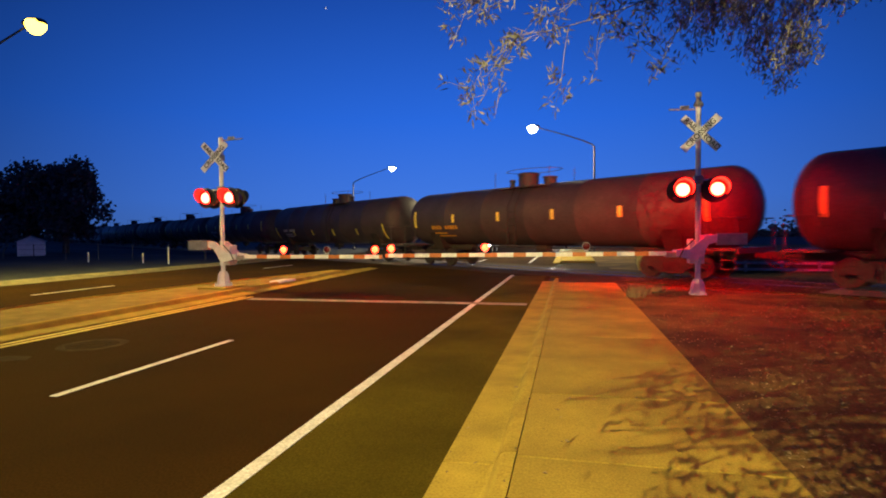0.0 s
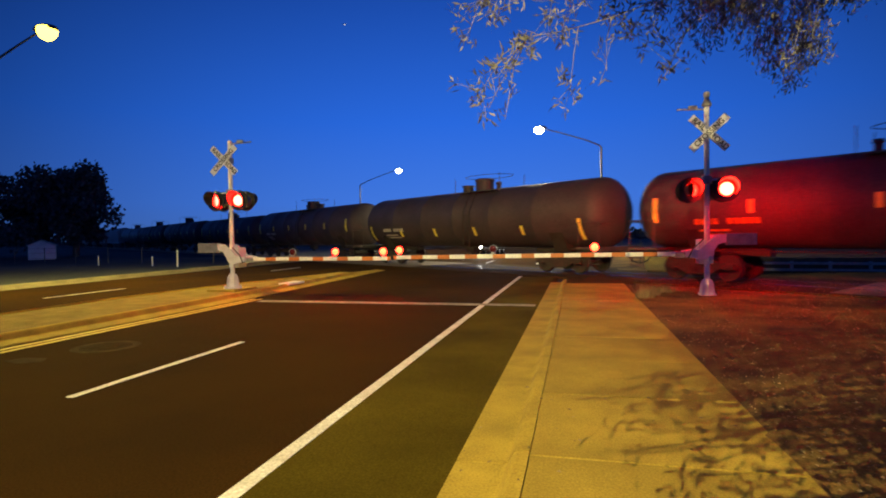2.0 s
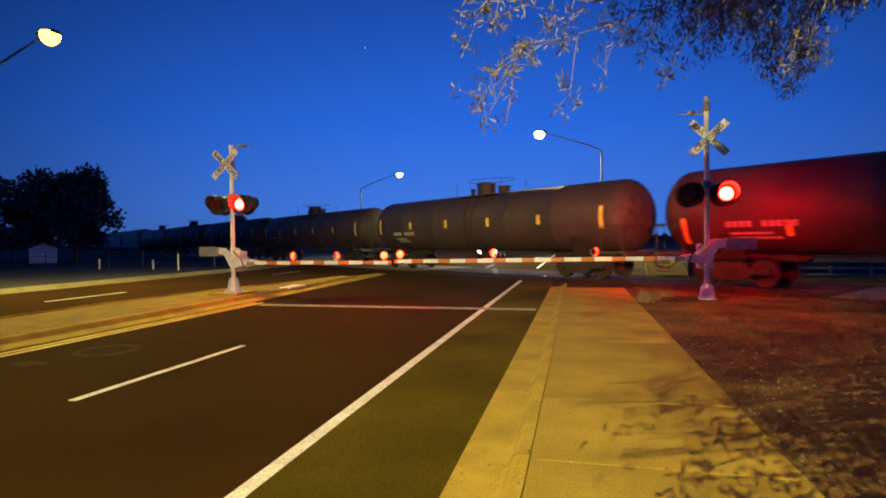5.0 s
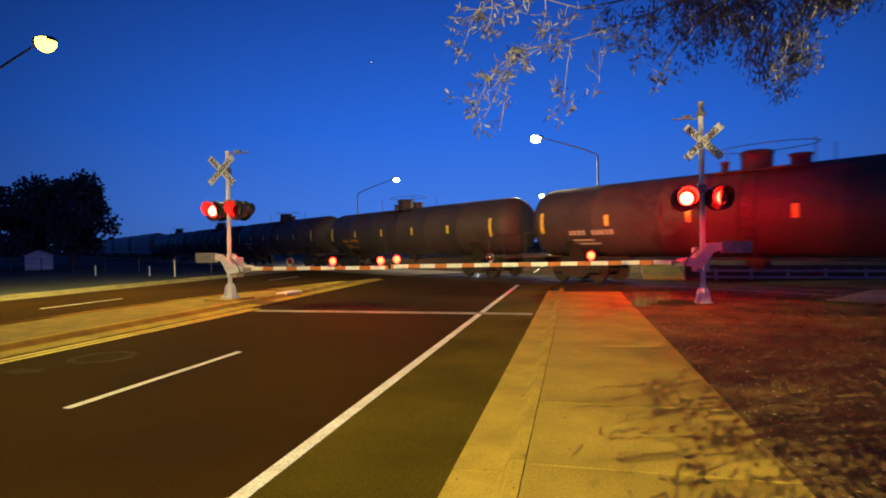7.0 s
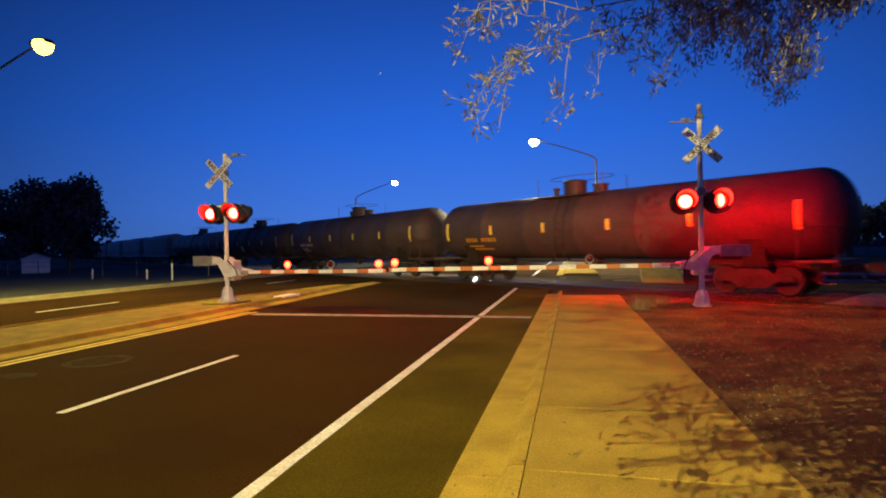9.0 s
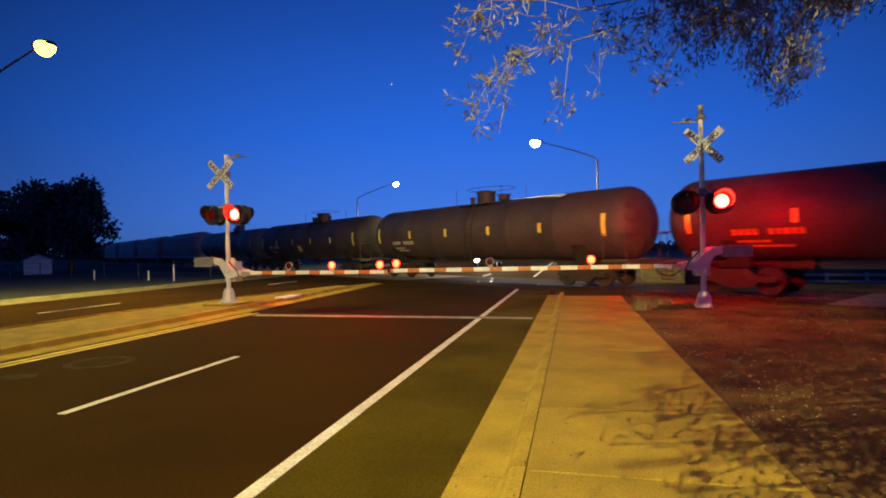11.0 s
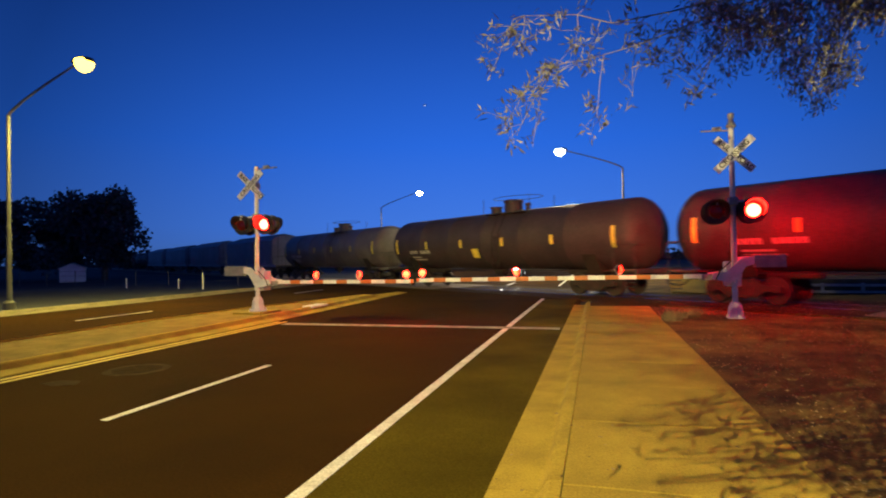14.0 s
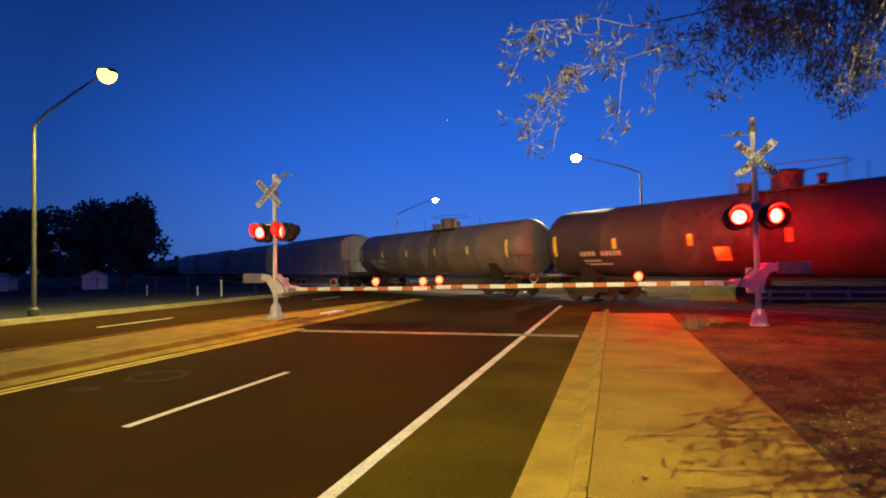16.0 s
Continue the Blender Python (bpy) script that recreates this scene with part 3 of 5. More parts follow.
    for y_ in (-0.10, 0.50):
        out = [(0.50, -0.07), (0.50, 0.06), (0.20, 0.10), (0.08, 0.22), (-0.18, 0.44), (-0.42, 0.46), (-0.42, 0.28), (-0.22, 0.22), (-0.06, -0.05), (0.10, -0.16)]
        b = bm_prism([(x_ * flip, z_) for x_, z_ in out], -0.03, 0.03)
        part("gate_lever", b, M_GALV, sig, "curved pale cast lever", False, Matrix.Translation((0, y_, za)) @ pose(0, 0, 0, 90, 0, 0))
    x0, x1 = sorted((-0.40 * flip, -1.05 * flip))
    part("counterweight", bm_box(x0, -0.16, za + 0.20, x1, 0.02, za + 0.48, 0.012), M_CAST, sig, "flat grey counterweight")
    x0, x1 = sorted((0.30 * flip, 0.72 * flip))
    part("arm_clamp", bm_box(x0, -0.07, za - 0.10, x1, 0.50, za + 0.03, 0.015), M_CAST, sig)
    b = bm_tube([(0.10 * flip, -0.14, za + 0.35), (0.34 * flip, -0.14, za + 0.12), (0.44 * flip, -0.14, za - 0.10)], 0.015, 8)
    part("conduit", b, M_BLACK, sig)
    # arm in stripes
    arm = part("gate_arm", bm_box(min(0.55 * flip, reach * flip), -0.022, za - 0.035, max(0.55 * flip, reach * flip), 0.022, za + 0.035), M_ARMW, sig, "slim white gate arm with red-orange stripes", False, pose(0, 0, 0, 0, sag, 0))
    d = 0.70
    k = 0
    while d < reach - 0.05:
        e = min(d + (0.42 if k % 2 == 0 else 0.33), reach)
        x0, x1 = sorted((d * flip, e * flip))
        part("stripe", bm_box(x0, -0.030, za - 0.052, x1, 0.030, za + 0.052, 0.004), M_ARMR if k % 2 else M_ARMW, arm)
        d, k = e, k + 1
    for j, d in enumerate(lamps):
        gate_lamp(arm, d * flip, za + 0.05, None if j == 2 else (j % 2 if flip > 0 else 1 - j % 2))
    return sig


crossing_signal(pose(-9.86, 14.60, 0.15), 4.95, (1.98, 3.32, 4.75), 1, -0.10, 4.35, 0.56, 0.88, 0.0,
                "white railroad crossing signal on the median with lowered gate")
crossing_signal(pose(3.15, 14.60, 0.05), 7.95, (2.61, 5.19, 7.78), -1, 0.02, 4.60, 0.66, 1.07, -0.45,
                "white railroad crossing signal on the verge with lowered gate")


# ---- street lamps ----
def street_lamp(x, y, z, h, reach, rise, colour, watts, lens_glow, label, aim=None):
    """Steel pole with a long rising arm and a hanging head; reach: along x."""
    la = thing("street_lamp", label, "street lamp", pose(x, y, z), "street lamps along the road")
    sg = 1 if reach > 0 else -1
    part("pole_base", bm_lathe([(0.0, 0.0), (0.20, 0.0), (0.20, 0.25), (0.14, 0.32), (0.0, 0.32)], 12), M_POLE, la)
    part("pole", bm_tube([(0, 0, 0.2), (0, 0, h * 0.5), (0, 0, h)], [0.092, 0.078, 0.062], 14), M_POLE, la, "grey tapered steel pole", True)
    pts = [(0, 0, h - 0.10), (0.03 * sg, 0, h), (0.14 * sg, 0, h + 0.12)]
    for k in range(1, 7):
        u = k / 6
        pts.append((0.14 * sg + (reach - 0.14 * sg) * u, 0, h + 0.12 + (rise - 0.12) * (u ** 0.85)))
    part("arm", bm_tube(pts, [0.055, 0.05, 0.048] + [0.045 - 0.003 * k for k in range(6)], 10), M_POLE, la, "rising side arm", True)
    hz = h + rise
    head = bmesh.new()
    bmesh.ops.create_uvsphere(head, u_segments=18, v_segments=10, radius=1.0)
    for v in head.verts:
        v.co = Vector((v.co.x * 0.46, v.co.y * 0.26, max(v.co.z, -0.25) * 0.16))
    hd = part("lamp_head", head, M_POLE, la, "grey cobra head", True, pose(reach + 0.20 * sg, 0, hz + 0.03))
    ln = bmesh.new()
    bmesh.ops.create_uvsphere(ln, u_segments=18, v_segments=10, radius=1.0)
    for v in ln.verts:
        v.co = Vector((v.co.x * 0.33, v.co.y * 0.30, min(v.co.z, 0.2) * 0.36))
    part("lamp_lens", ln, lens_glow, hd, "glowing lamp lens", True, pose(0.06 * sg, 0, -0.03))
    li = bpy.data.lights.new("street_light", "SPOT")
    li.energy, li.color, li.spot_size, li.spot_blend, li.shadow_soft_size = watts, colour, radians(165), 0.6, 0.04
    lo = new("street_light", li)
    lo.parent, lo.location = la, (reach + 0.26 * sg, 0, hz - 0.42)
    if aim:
        li.shadow_soft_size = 0.013
        li.spot_size, li.spot_blend = radians(80), 0.95
        lo.matrix_basis = look(lo.location, Vector(aim) - Vector((x, y, z)))
    return la


street_lamp(-20.74, 15.24, 0.05, 7.15, 3.3, 1.55, SODIUM, LAMP_WATTS * 1.6, G_SODIUM, "tall grey street lamp with a glowing sodium head")
street_lamp(1.70, 37.3, 0.05, 7.2, -3.7, 1.4, PALE, LAMP_WATTS * 1.4, G_PALE, "tall grey street lamp with a glowing pale head")
street_lamp(-22.7, 56.3, 0.05, 7.2, 4.2, 1.5, PALE, LAMP_WATTS, G_PALE, "tall grey street lamp with a glowing pale head")
street_lamp(-0.4, 82.0, 0.05, 7.2, -3.7, 1.4, PALE, LAMP_WATTS, G_PALE, "tall grey street lamp with a glowing pale head")
street_lamp(2.2, -8.0, 0.05, 7.2, -4.7, 1.4, WARM, NEAR_WATTS, G_SODIUM, "tall grey street lamp with a glowing sodium head", (3.0, 23.0, 0.0))


# ---- train ----
WHEELS = []     # wheelsets that roll
CARS = []       # (car, gap number behind its leading end)


def bogie(car, x):
    tr = part("truck", bm_box(-0.16, -0.95, 0.42, 0.16, 0.95, 0.70, 0.03), M_TRUCK, car, "rusty dark wheel truck", False, pose(x, 0, 0))
    for y_ in (-1.0, 1.0):
        out = [(-1.15, 0.40), (-1.15, 0.58), (-0.62, 0.62), (-0.40, 0.80), (0.40, 0.80), (0.62, 0.62), (1.15, 0.58), (1.15, 0.40), (0.70, 0.42), (0.40, 0.22), (-0.40, 0.22), (-0.70, 0.42)]
        part("side_frame", bm_prism(out, -0.06, 0.06), M_TRUCK, tr, "", False, Matrix.Translation((0, y_, 0)) @ pose(0, 0, 0, 90, 0, 0))
        b = bmesh.new()
        for k in (-0.24, -0.08, 0.08, 0.24):
            bm_tube([(k, y_ * 1.04, 0.30), (k, y_ * 1.04, 0.60)], 0.06, 8, b)
        part("spring_nest", b, M_TRUCK, tr)
    for x_ in (-0.89, 0.89):
        b = bm_tube([(0, -1.02, 0), (0, 1.02, 0)], 0.075, 10)
        for sgn in (-1, 1):
            bm_lathe([(0.0, -0.06), (0.14, -0.06), (0.16, -0.02), (0.36, -0.01), (0.42, -0.06), (0.46, -0.06), (0.46, -0.03), (0.42, 0.06), (0.36, 0.05), (0.15, 0.05), (0.0, 0.07)], 24, b,
                     Matrix.Translation((0, 0.74 * sgn, 0)) @ pose(0, 0, 0, -90 * sgn, 0, 0))
            for h in range(3):
                a = h * 2 * math.pi / 3
                bm_box(0.20 * math.cos(a) - 0.04, 0.74 * sgn + 0.05 * sgn - 0.02, 0.20 * math.sin(a) - 0.04, 0.20 * math.cos(a) + 0.04, 0.74 * sgn + 0.05 * sgn + 0.02, 0.20 * math.sin(a) + 0.04, 0, b)
        ws = part("wheelset", b, M_TRUCK, tr, "steel wheelset", True, pose(x_, 0, 0.45))
        WHEELS.append((ws, x_))


def coupling(car, half):
    for sgn in (-1, 1):
        b = bm_box(sgn * (half - 1.2) - 0.5, -0.16, 0.72, sgn * (half - 1.2) + 0.5, 0.16, 0.98, 0.02)
        bm_box(sgn * (half - 0.35) - 0.36, -0.10, 0.76, sgn * (half - 0.35) + 0.36, 0.10, 0.94, 0.03, b)
        bm_prism([(sgn * (half + 0.10), -0.16), (sgn * (half - 0.22), -0.19), (sgn * (half - 0.30), 0.02), (sgn * (half - 0.16), 0.18), (sgn * (half + 0.02), 0.12)], 0.72, 0.98, b)
        part("coupler", b, M_TRUCK, car, "dark knuckle coupler")
        b = bm_tube([(sgn * (half - 0.6), 0.25, 0.82), (sgn * (half - 0.25), 0.27, 0.50), (sgn * (half - 0.02), 0.2, 0.45)], 0.025, 6)
        part("air_hose", b, M_BLACK, car)


def end_platform(car, half, side_mat):
    for sgn in (-1, 1):
        b = bm_box(sgn * (half - 1.15) - 0.55, -1.45, 1.00, sgn * (half - 1.15) + 0.55, 1.45, 1.08, 0.01)
        bm_box(sgn * (half - 0.62) - 0.03, -1.45, 0.92, sgn * (half - 0.62) + 0.03, 1.45, 1.10, 0.01, b)
        part("end_sill", b, M_SILL, car, "grey end sill platform")
        for y_ in (-1.42, 1.42):
            part("end_handrail", bm_tube([(sgn * (half - 0.66), y_, 1.05), (sgn * (half - 0.66), y_, 2.05), (sgn * (half - 1.6), y_, 2.05), (sgn * (half - 1.6), y_, 1.05)], 0.018, 6), M_SILL, car)
        part("end_handrail", bm_tube([(sgn * (half - 0.66), -1.42, 2.03), (sgn * (half - 0.66), 1.42, 2.03)], 0.018, 6), M_SILL, car)
        for y_ in (-1.40, 1.40):
            b = bmesh.new()
            for xx in (half - 0.70, half - 1.10):
                bm_tube([(sgn * xx, y_, 0.42), (sgn * xx, y_, 1.05)], 0.016, 6, b)
            for zz in (0.44, 0.72):
                bm_tube([(sgn * (half - 0.70), y_, zz), (sgn * (half - 1.10), y_, zz)], 0.016, 6, b)
            part("step", b, M_SILL, car)


def tape_and_stencils(car, r, zc, seed, half, stencil, tape, placard):
    rnd = random.Random(seed)
    L = half - 1.25

    def panel(name, x0, x1, z0, z1, material, label):
        """A thin patch that hugs the shell, on both sides of it."""
        for sd in (-1, 1):
            b = bmesh.new()
            rows = []
            for k in range(5):
                z_ = z0 + (z1 - z0) * k / 4
                y_ = math.sqrt(max(0.01, (r + 0.012) ** 2 - (z_ - zc) ** 2))
                rows.append([b.verts.new((x0, sd * y_, z_)), b.verts.new((x1, sd * y_, z_))])
            for q0, q1 in zip(rows, rows[1:]):
                b.faces.new((q0[0], q0[1], q1[1], q1[0]) if sd < 0 else (q0[0], q1[0], q1[1], q0[1]))
            part(name, b, material, car, label)

    n = 6
    for k in range(n):
        x_ = -L + 0.35 + (2 * L - 0.7) * k / (n - 1)
        tall = 0.42 if k in (0, n - 1) else 0.20
        panel("reflector_tape", x_ - 0.09, x_ + 0.09, zc + tape - tall, zc + tape + tall, M_TAPE, "yellow reflective strip")
    # rows of bars where the marks stand
    x_ = -L + 1.7
    for w in (0.20, 0.20, 0.20, 0.20):
        panel("stencil_bar", x_, x_ + w * 0.8, zc - 0.57, zc - 0.39, stencil, "painted stencil bar")
        x_ += w
    x_ += 0.25
    for w in (0.20, 0.20, 0.20, 0.20, 0.20):
        panel("stencil_bar", x_, x_ + w * 0.8, zc - 0.57, zc - 0.39, stencil, "painted stencil bar")
        x_ += w
    if placard:
        panel("placard", -0.75, -0.25, zc - 0.85, zc - 0.40, M_TAPE, "square yellow placard")
    for j in range(2):
        panel("stencil_bar", -L + 1.8, -L + 1.8 + rnd.uniform(0.8, 1.6), zc - 0.80 - 0.14 * j, zc - 0.73 - 0.14 * j, stencil, "painted stencil bar")


def tank_car(material, r, zc, label, seed, stencil=M_STENCIL, dome=0.0, way=1, tape=-0.05, placard=False):
    half = CAR_PITCH / 2
    car = thing("tank_car", label, "tank car", None, "cars of the freight train")
    L = half - 0.50
    prof = [(0.0, -L)]
    for k in range(1, 9):
        a = k / 8 * math.pi / 2
        prof.append((r * math.sin(a), -L + 0.88 * (1 - math.cos(a))))
    seams = 6
    for k in range(1, seams):
        h = -L + 0.88 + (2 * L - 1.76) * k / seams
        prof += [(r, h - 0.03), (r + 0.006, h - 0.012), (r + 0.006, h + 0.012), (r, h + 0.03)]
    for k in range(8, 0, -1):
        a = k / 8 * math.pi / 2
        prof.append((r * math.sin(a), L - 0.88 * (1 - math.cos(a))))
    prof.append((0.0, L))
    part("tank_shell", bm_lathe(prof, 48), material, car, "long round tank shell with domed ends", True, Matrix.Translation((0, 0, zc)) @ pose(0, 0, 0, 0, 90, 0))
    top = zc + r
    x_ = dome
    part("dome_housing", bm_lathe([(0.0, -0.10), (0.46, -0.10), (0.46, 0.42), (0.50, 0.43), (0.50, 0.50), (0.40, 0.56), (0.0, 0.58)], 24), material, car, "round dome housing", True, pose(x_, 0, top))
    part("manway", bm_lathe([(0.0, -0.10), (0.28, -0.10), (0.28, 0.22), (0.33, 0.23), (0.33, 0.30), (0.0, 0.33)], 20), material, car, "round manway cover", True, pose(x_ + 1.25 * way, 0, top))
    part("relief_valve", bm_lathe([(0.0, -0.08), (0.12, -0.08), (0.12, 0.20), (0.16, 0.22), (0.14, 0.32), (0.0, 0.34)], 14), material, car, "", True, pose(x_ - 1.0 * way, 0, top))
    b = bmesh.new()
    for y_ in (-0.75, 0.75):
        bm_box(x_ - 1.1, y_ - 0.22, top - 0.16, x_ + 1.7, y_ + 0.22, top - 0.13, 0, b)
    part("walkway", b, M_SILL, car, "grated walkway beside the dome")
    b = bmesh.new()
    for y_ in (-1.05, 1.05):
        for xx in (-1.3, 1.9):
            bm_tube([(x_ + xx, y_ * 0.8, top - 0.3), (x_ + xx, y_ * 0.8, top + 0.64)], 0.014, 6, b)
    ring = [(x_ + 0.3 + 1.45 * math.cos(a_), 0.9 * math.sin(a_), top + 0.64) for a_ in (2 * math.pi * q / 24 for q in range(25))]
    bm_tube(ring, 0.013, 6, b, cap=False)
    part("dome_handrail", b, M_SILL, car, "thin pipe handrail around the dome")
    for sd in (-1, 1):
        b = bmesh.new()
        for xx in (x_ + 0.05, x_ + 0.50):
            bm_tube([(xx, sd * (r + 0.10), 1.0), (xx, sd * (r + 0.10), zc + 0.3), (xx, sd * (r * 0.70), top - 0.1)], 0.02, 6, b)
        for j in range(8):
            zz = 1.05 + 0.30 * j
            if zz < zc + 0.3:
                bm_tube([(x_ + 0.05, sd * (r + 0.10), zz), (x_ + 0.50, sd * (r + 0.10), zz)], 0.014, 6, b)
        part("ladder", b, M_TRUCK, car, "side ladder")
    for sgn in (-1, 1):
        xb = sgn * (half - 2.95)
        b = bm_prism([(-r * 0.86, zc - r * 0.50), (-0.75, 0.84), (0.75, 0.84), (r * 0.86, zc - r * 0.50), (r * 0.5, zc - r * 0.86), (0, zc - r), (-r * 0.5, zc - r * 0.86)], -0.35, 0.35)
        part("saddle", b, M_TRUCK, car, "steel bolster saddle", False, Matrix.Translation((xb, 0, 0)) @ pose(0, 0, 0, 90, 0, 90))
        b = bm_box(sgn * (half - 2.95) - 1.9, -0.22, 0.80, sgn * (half - 2.95) + 1.9, 0.22, 1.06, 0.02)
        part("stub_sill", b, M_TRUCK, car)
    b = bm_box(-0.30, -0.22, zc - r - 0.28, 0.30, 0.22, zc - r + 0.06, 0.04)
    bm_tube([(0, 0, zc - r - 0.42), (0, 0, zc - r)], 0.11, 10, b)
    part("bottom_outlet", b, M_TRUCK, car)
    part("brake_pipe", bm_tube([(-half + 2.0, -0.7, 0.98), (half - 2.0, -0.7, 0.98)], 0.025, 6), M_TRUCK, car)
    end_platform(car, half, M_SILL)
    coupling(car, half)
    for sgn in (-1, 1):
        bogie(car, sgn * (half - 2.95))
    tape_and_stencils(car, r, zc, seed, half, stencil, tape, placard)
    return car


def hopper_car(label):
    half = CAR_PITCH / 2
    car = thing("hopper_car", label, "hopper car", None, "cars of the freight train")
    L = half - 0.75
    prof = [(-0.55, 4.02), (0.55, 4.02), (1.15, 3.86), (1.46, 3.55), (1.50, 2.6), (1.46, 1.45), (1.36, 1.20), (-1.36, 1.20), (-1.46, 1.45), (-1.50, 2.6), (-1.46, 3.55), (-1.15, 3.86)]
    b = bmesh.new()
    rings = [[b.verts.new((x, y, z)) for y, z in prof] for x in (-L + 0.9, L - 0.9)]
    k = len(prof)
    for j in range(k):
        b.faces.new((rings[0][j], rings[0][(j + 1) % k], rings[1][(j + 1) % k], rings[1][j]))
    b.faces.new(rings[0])
    b.faces.new(rings[1][::-1])
    bmesh.ops.recalc_face_normals(b, faces=b.faces[:])
    part("hopper_body", b, M_HOPPER, car, "tall grey curved-side body", True)
    part("roof_walk", bm_box(-L + 0.9, -0.42, 4.06, L - 0.9, 0.42, 4.10), M_SILL, car)
    part("roof_hatch", bm_box(-L + 1.6, -0.24, 4.10, L - 1.6, 0.24, 4.20, 0.03), M_HOPPER, car, "long roof hatch")
    for x_ in (-4.6, 0.0, 4.6):
        b = bmesh.new()
        hi = [b.verts.new((x_ + sx * 2.2, sy * 1.3, 1.22)) for sx, sy in ((-1, -1), (1, -1), (1, 1), (-1, 1))]
        lo = [b.verts.new((x_ + sx * 0.5, sy * 0.5, 0.42)) for sx, sy in ((-1, -1), (1, -1), (1, 1), (-1, 1))]
        for j in range(4):
            b.faces.new((lo[j], lo[(j + 1) % 4], hi[(j + 1) % 4], hi[j]))
        b.faces.new(lo[::-1])
        part("discharge_hopper", b, M_HOPPER, car)
    for sd in (-1, 1):
        for j in range(9):
            x_ = -L + 1.2 + (2 * L - 2.4) * j / 8
            part("side_post", bm_box(x_ - 0.04, sd * 1.49 - 0.03, 1.3, x_ + 0.04, sd * 1.49 + 0.03, 3.5), M_HOPPER, car)
        part("side_sill", bm_box(-L, sd * 1.42 - 0.06, 1.05, L, sd * 1.42 + 0.06, 1.28), M_HOPPER, car)
    end_platform(car, half, M_SILL)
    coupling(car, half)
    for sgn in (-1, 1):
        b = bmesh.new()
        for y_ in (-1.2, 1.2):
            bm_tube([(sgn * (L - 0.1), y_, 1.05), (sgn * (L - 0.1), y_, 4.0)], 0.02, 6, b)
        for j in range(9):
            bm_tube([(sgn * (L - 0.1), 0.8, 1.2 + 0.32 * j), (sgn * (L - 0.1), 1.2, 1.2 + 0.32 * j)], 0.014, 6, b)
        part("end_ladder", b, M_SILL, car)
        bogie(car, sgn * (half - 2.4))
    return car


dark = tank_car(M_TANK, 1.43, 2.45, "long black tank car with yellow reflective strips", 3)
dark_b = tank_car(M_TANK, 1.36, 2.42, "black tank car with orange stencils", 8, M_ORANGE, -0.9)
dark_c = tank_car(M_TANK, 1.43, 2.45, "long black tank car with yellow reflective strips and placards", 14, M_STENCIL, 0.95, -1, -0.12, True)
dark_d = tank_car(M_TANK, 1.43, 2.45, "long black tank car with low yellow reflective strips", 17, M_STENCIL, 0.95, -1, -0.66)
grey = tank_car(M_TANKG, 1.40, 2.43, "grey tank car with worn paint", 5, M_STENCIL, 1.1, -1)
hop = hopper_car("tall pale grey covered hopper car")
MODEL_WHEELS = len(WHEELS)
# car number k lies between gap k and gap k + 1
ORDER = {-2: dark, -1: dark, 0: dark_b, 1: dark_d, 2: dark, 3: dark_b, 4: dark, 5: dark_c, 6: grey, 7: hop, 8: hop, 9: hop, 10: hop, 11: dark, 12: dark, 13: dark}
used = set()
for k_, model in ORDER.items():
    if model.name in used:
        car_ = copy_thing(model, pose(0, 0, 0))
    else:
        car_ = model
        used.add(model.name)
    CARS.append((car_, k_))


def train_place(t):
    """How far gap 1 has come along the track."""
    return -25.55 + 6.84 * t - 0.033 * t * t


# ---- trees ----
def leafy(tips, rnd, per, spread, length, width):
    """Narrow leaves about twig ends: vertices and faces."""
    verts, faces = [], []
    for p, d in tips:
        for _ in range(per):
            c = p + Vector((rnd.gauss(0, spread), rnd.gauss(0, spread), rnd.gauss(0, spread * 0.9)))
            a = (d * 0.6 + Vector((rnd.gauss(0, 0.6), rnd.gauss(0, 0.6), rnd.gauss(-0.25, 0.6)))).normalized()
            w = a.orthogonal().normalized()
            w.rotate(Matrix.Rotation(rnd.uniform(0, 6.28), 3, a))
            ln, wd = length * rnd.uniform(0.6, 1.3), width * rnd.uniform(0.7, 1.2)
            k = len(verts)
            verts += [c - a * ln / 2, c + w * wd / 2, c + a * ln / 2, c - w * wd / 2]
            faces.append((k, k + 1, k + 2, k + 3))
    return verts, faces


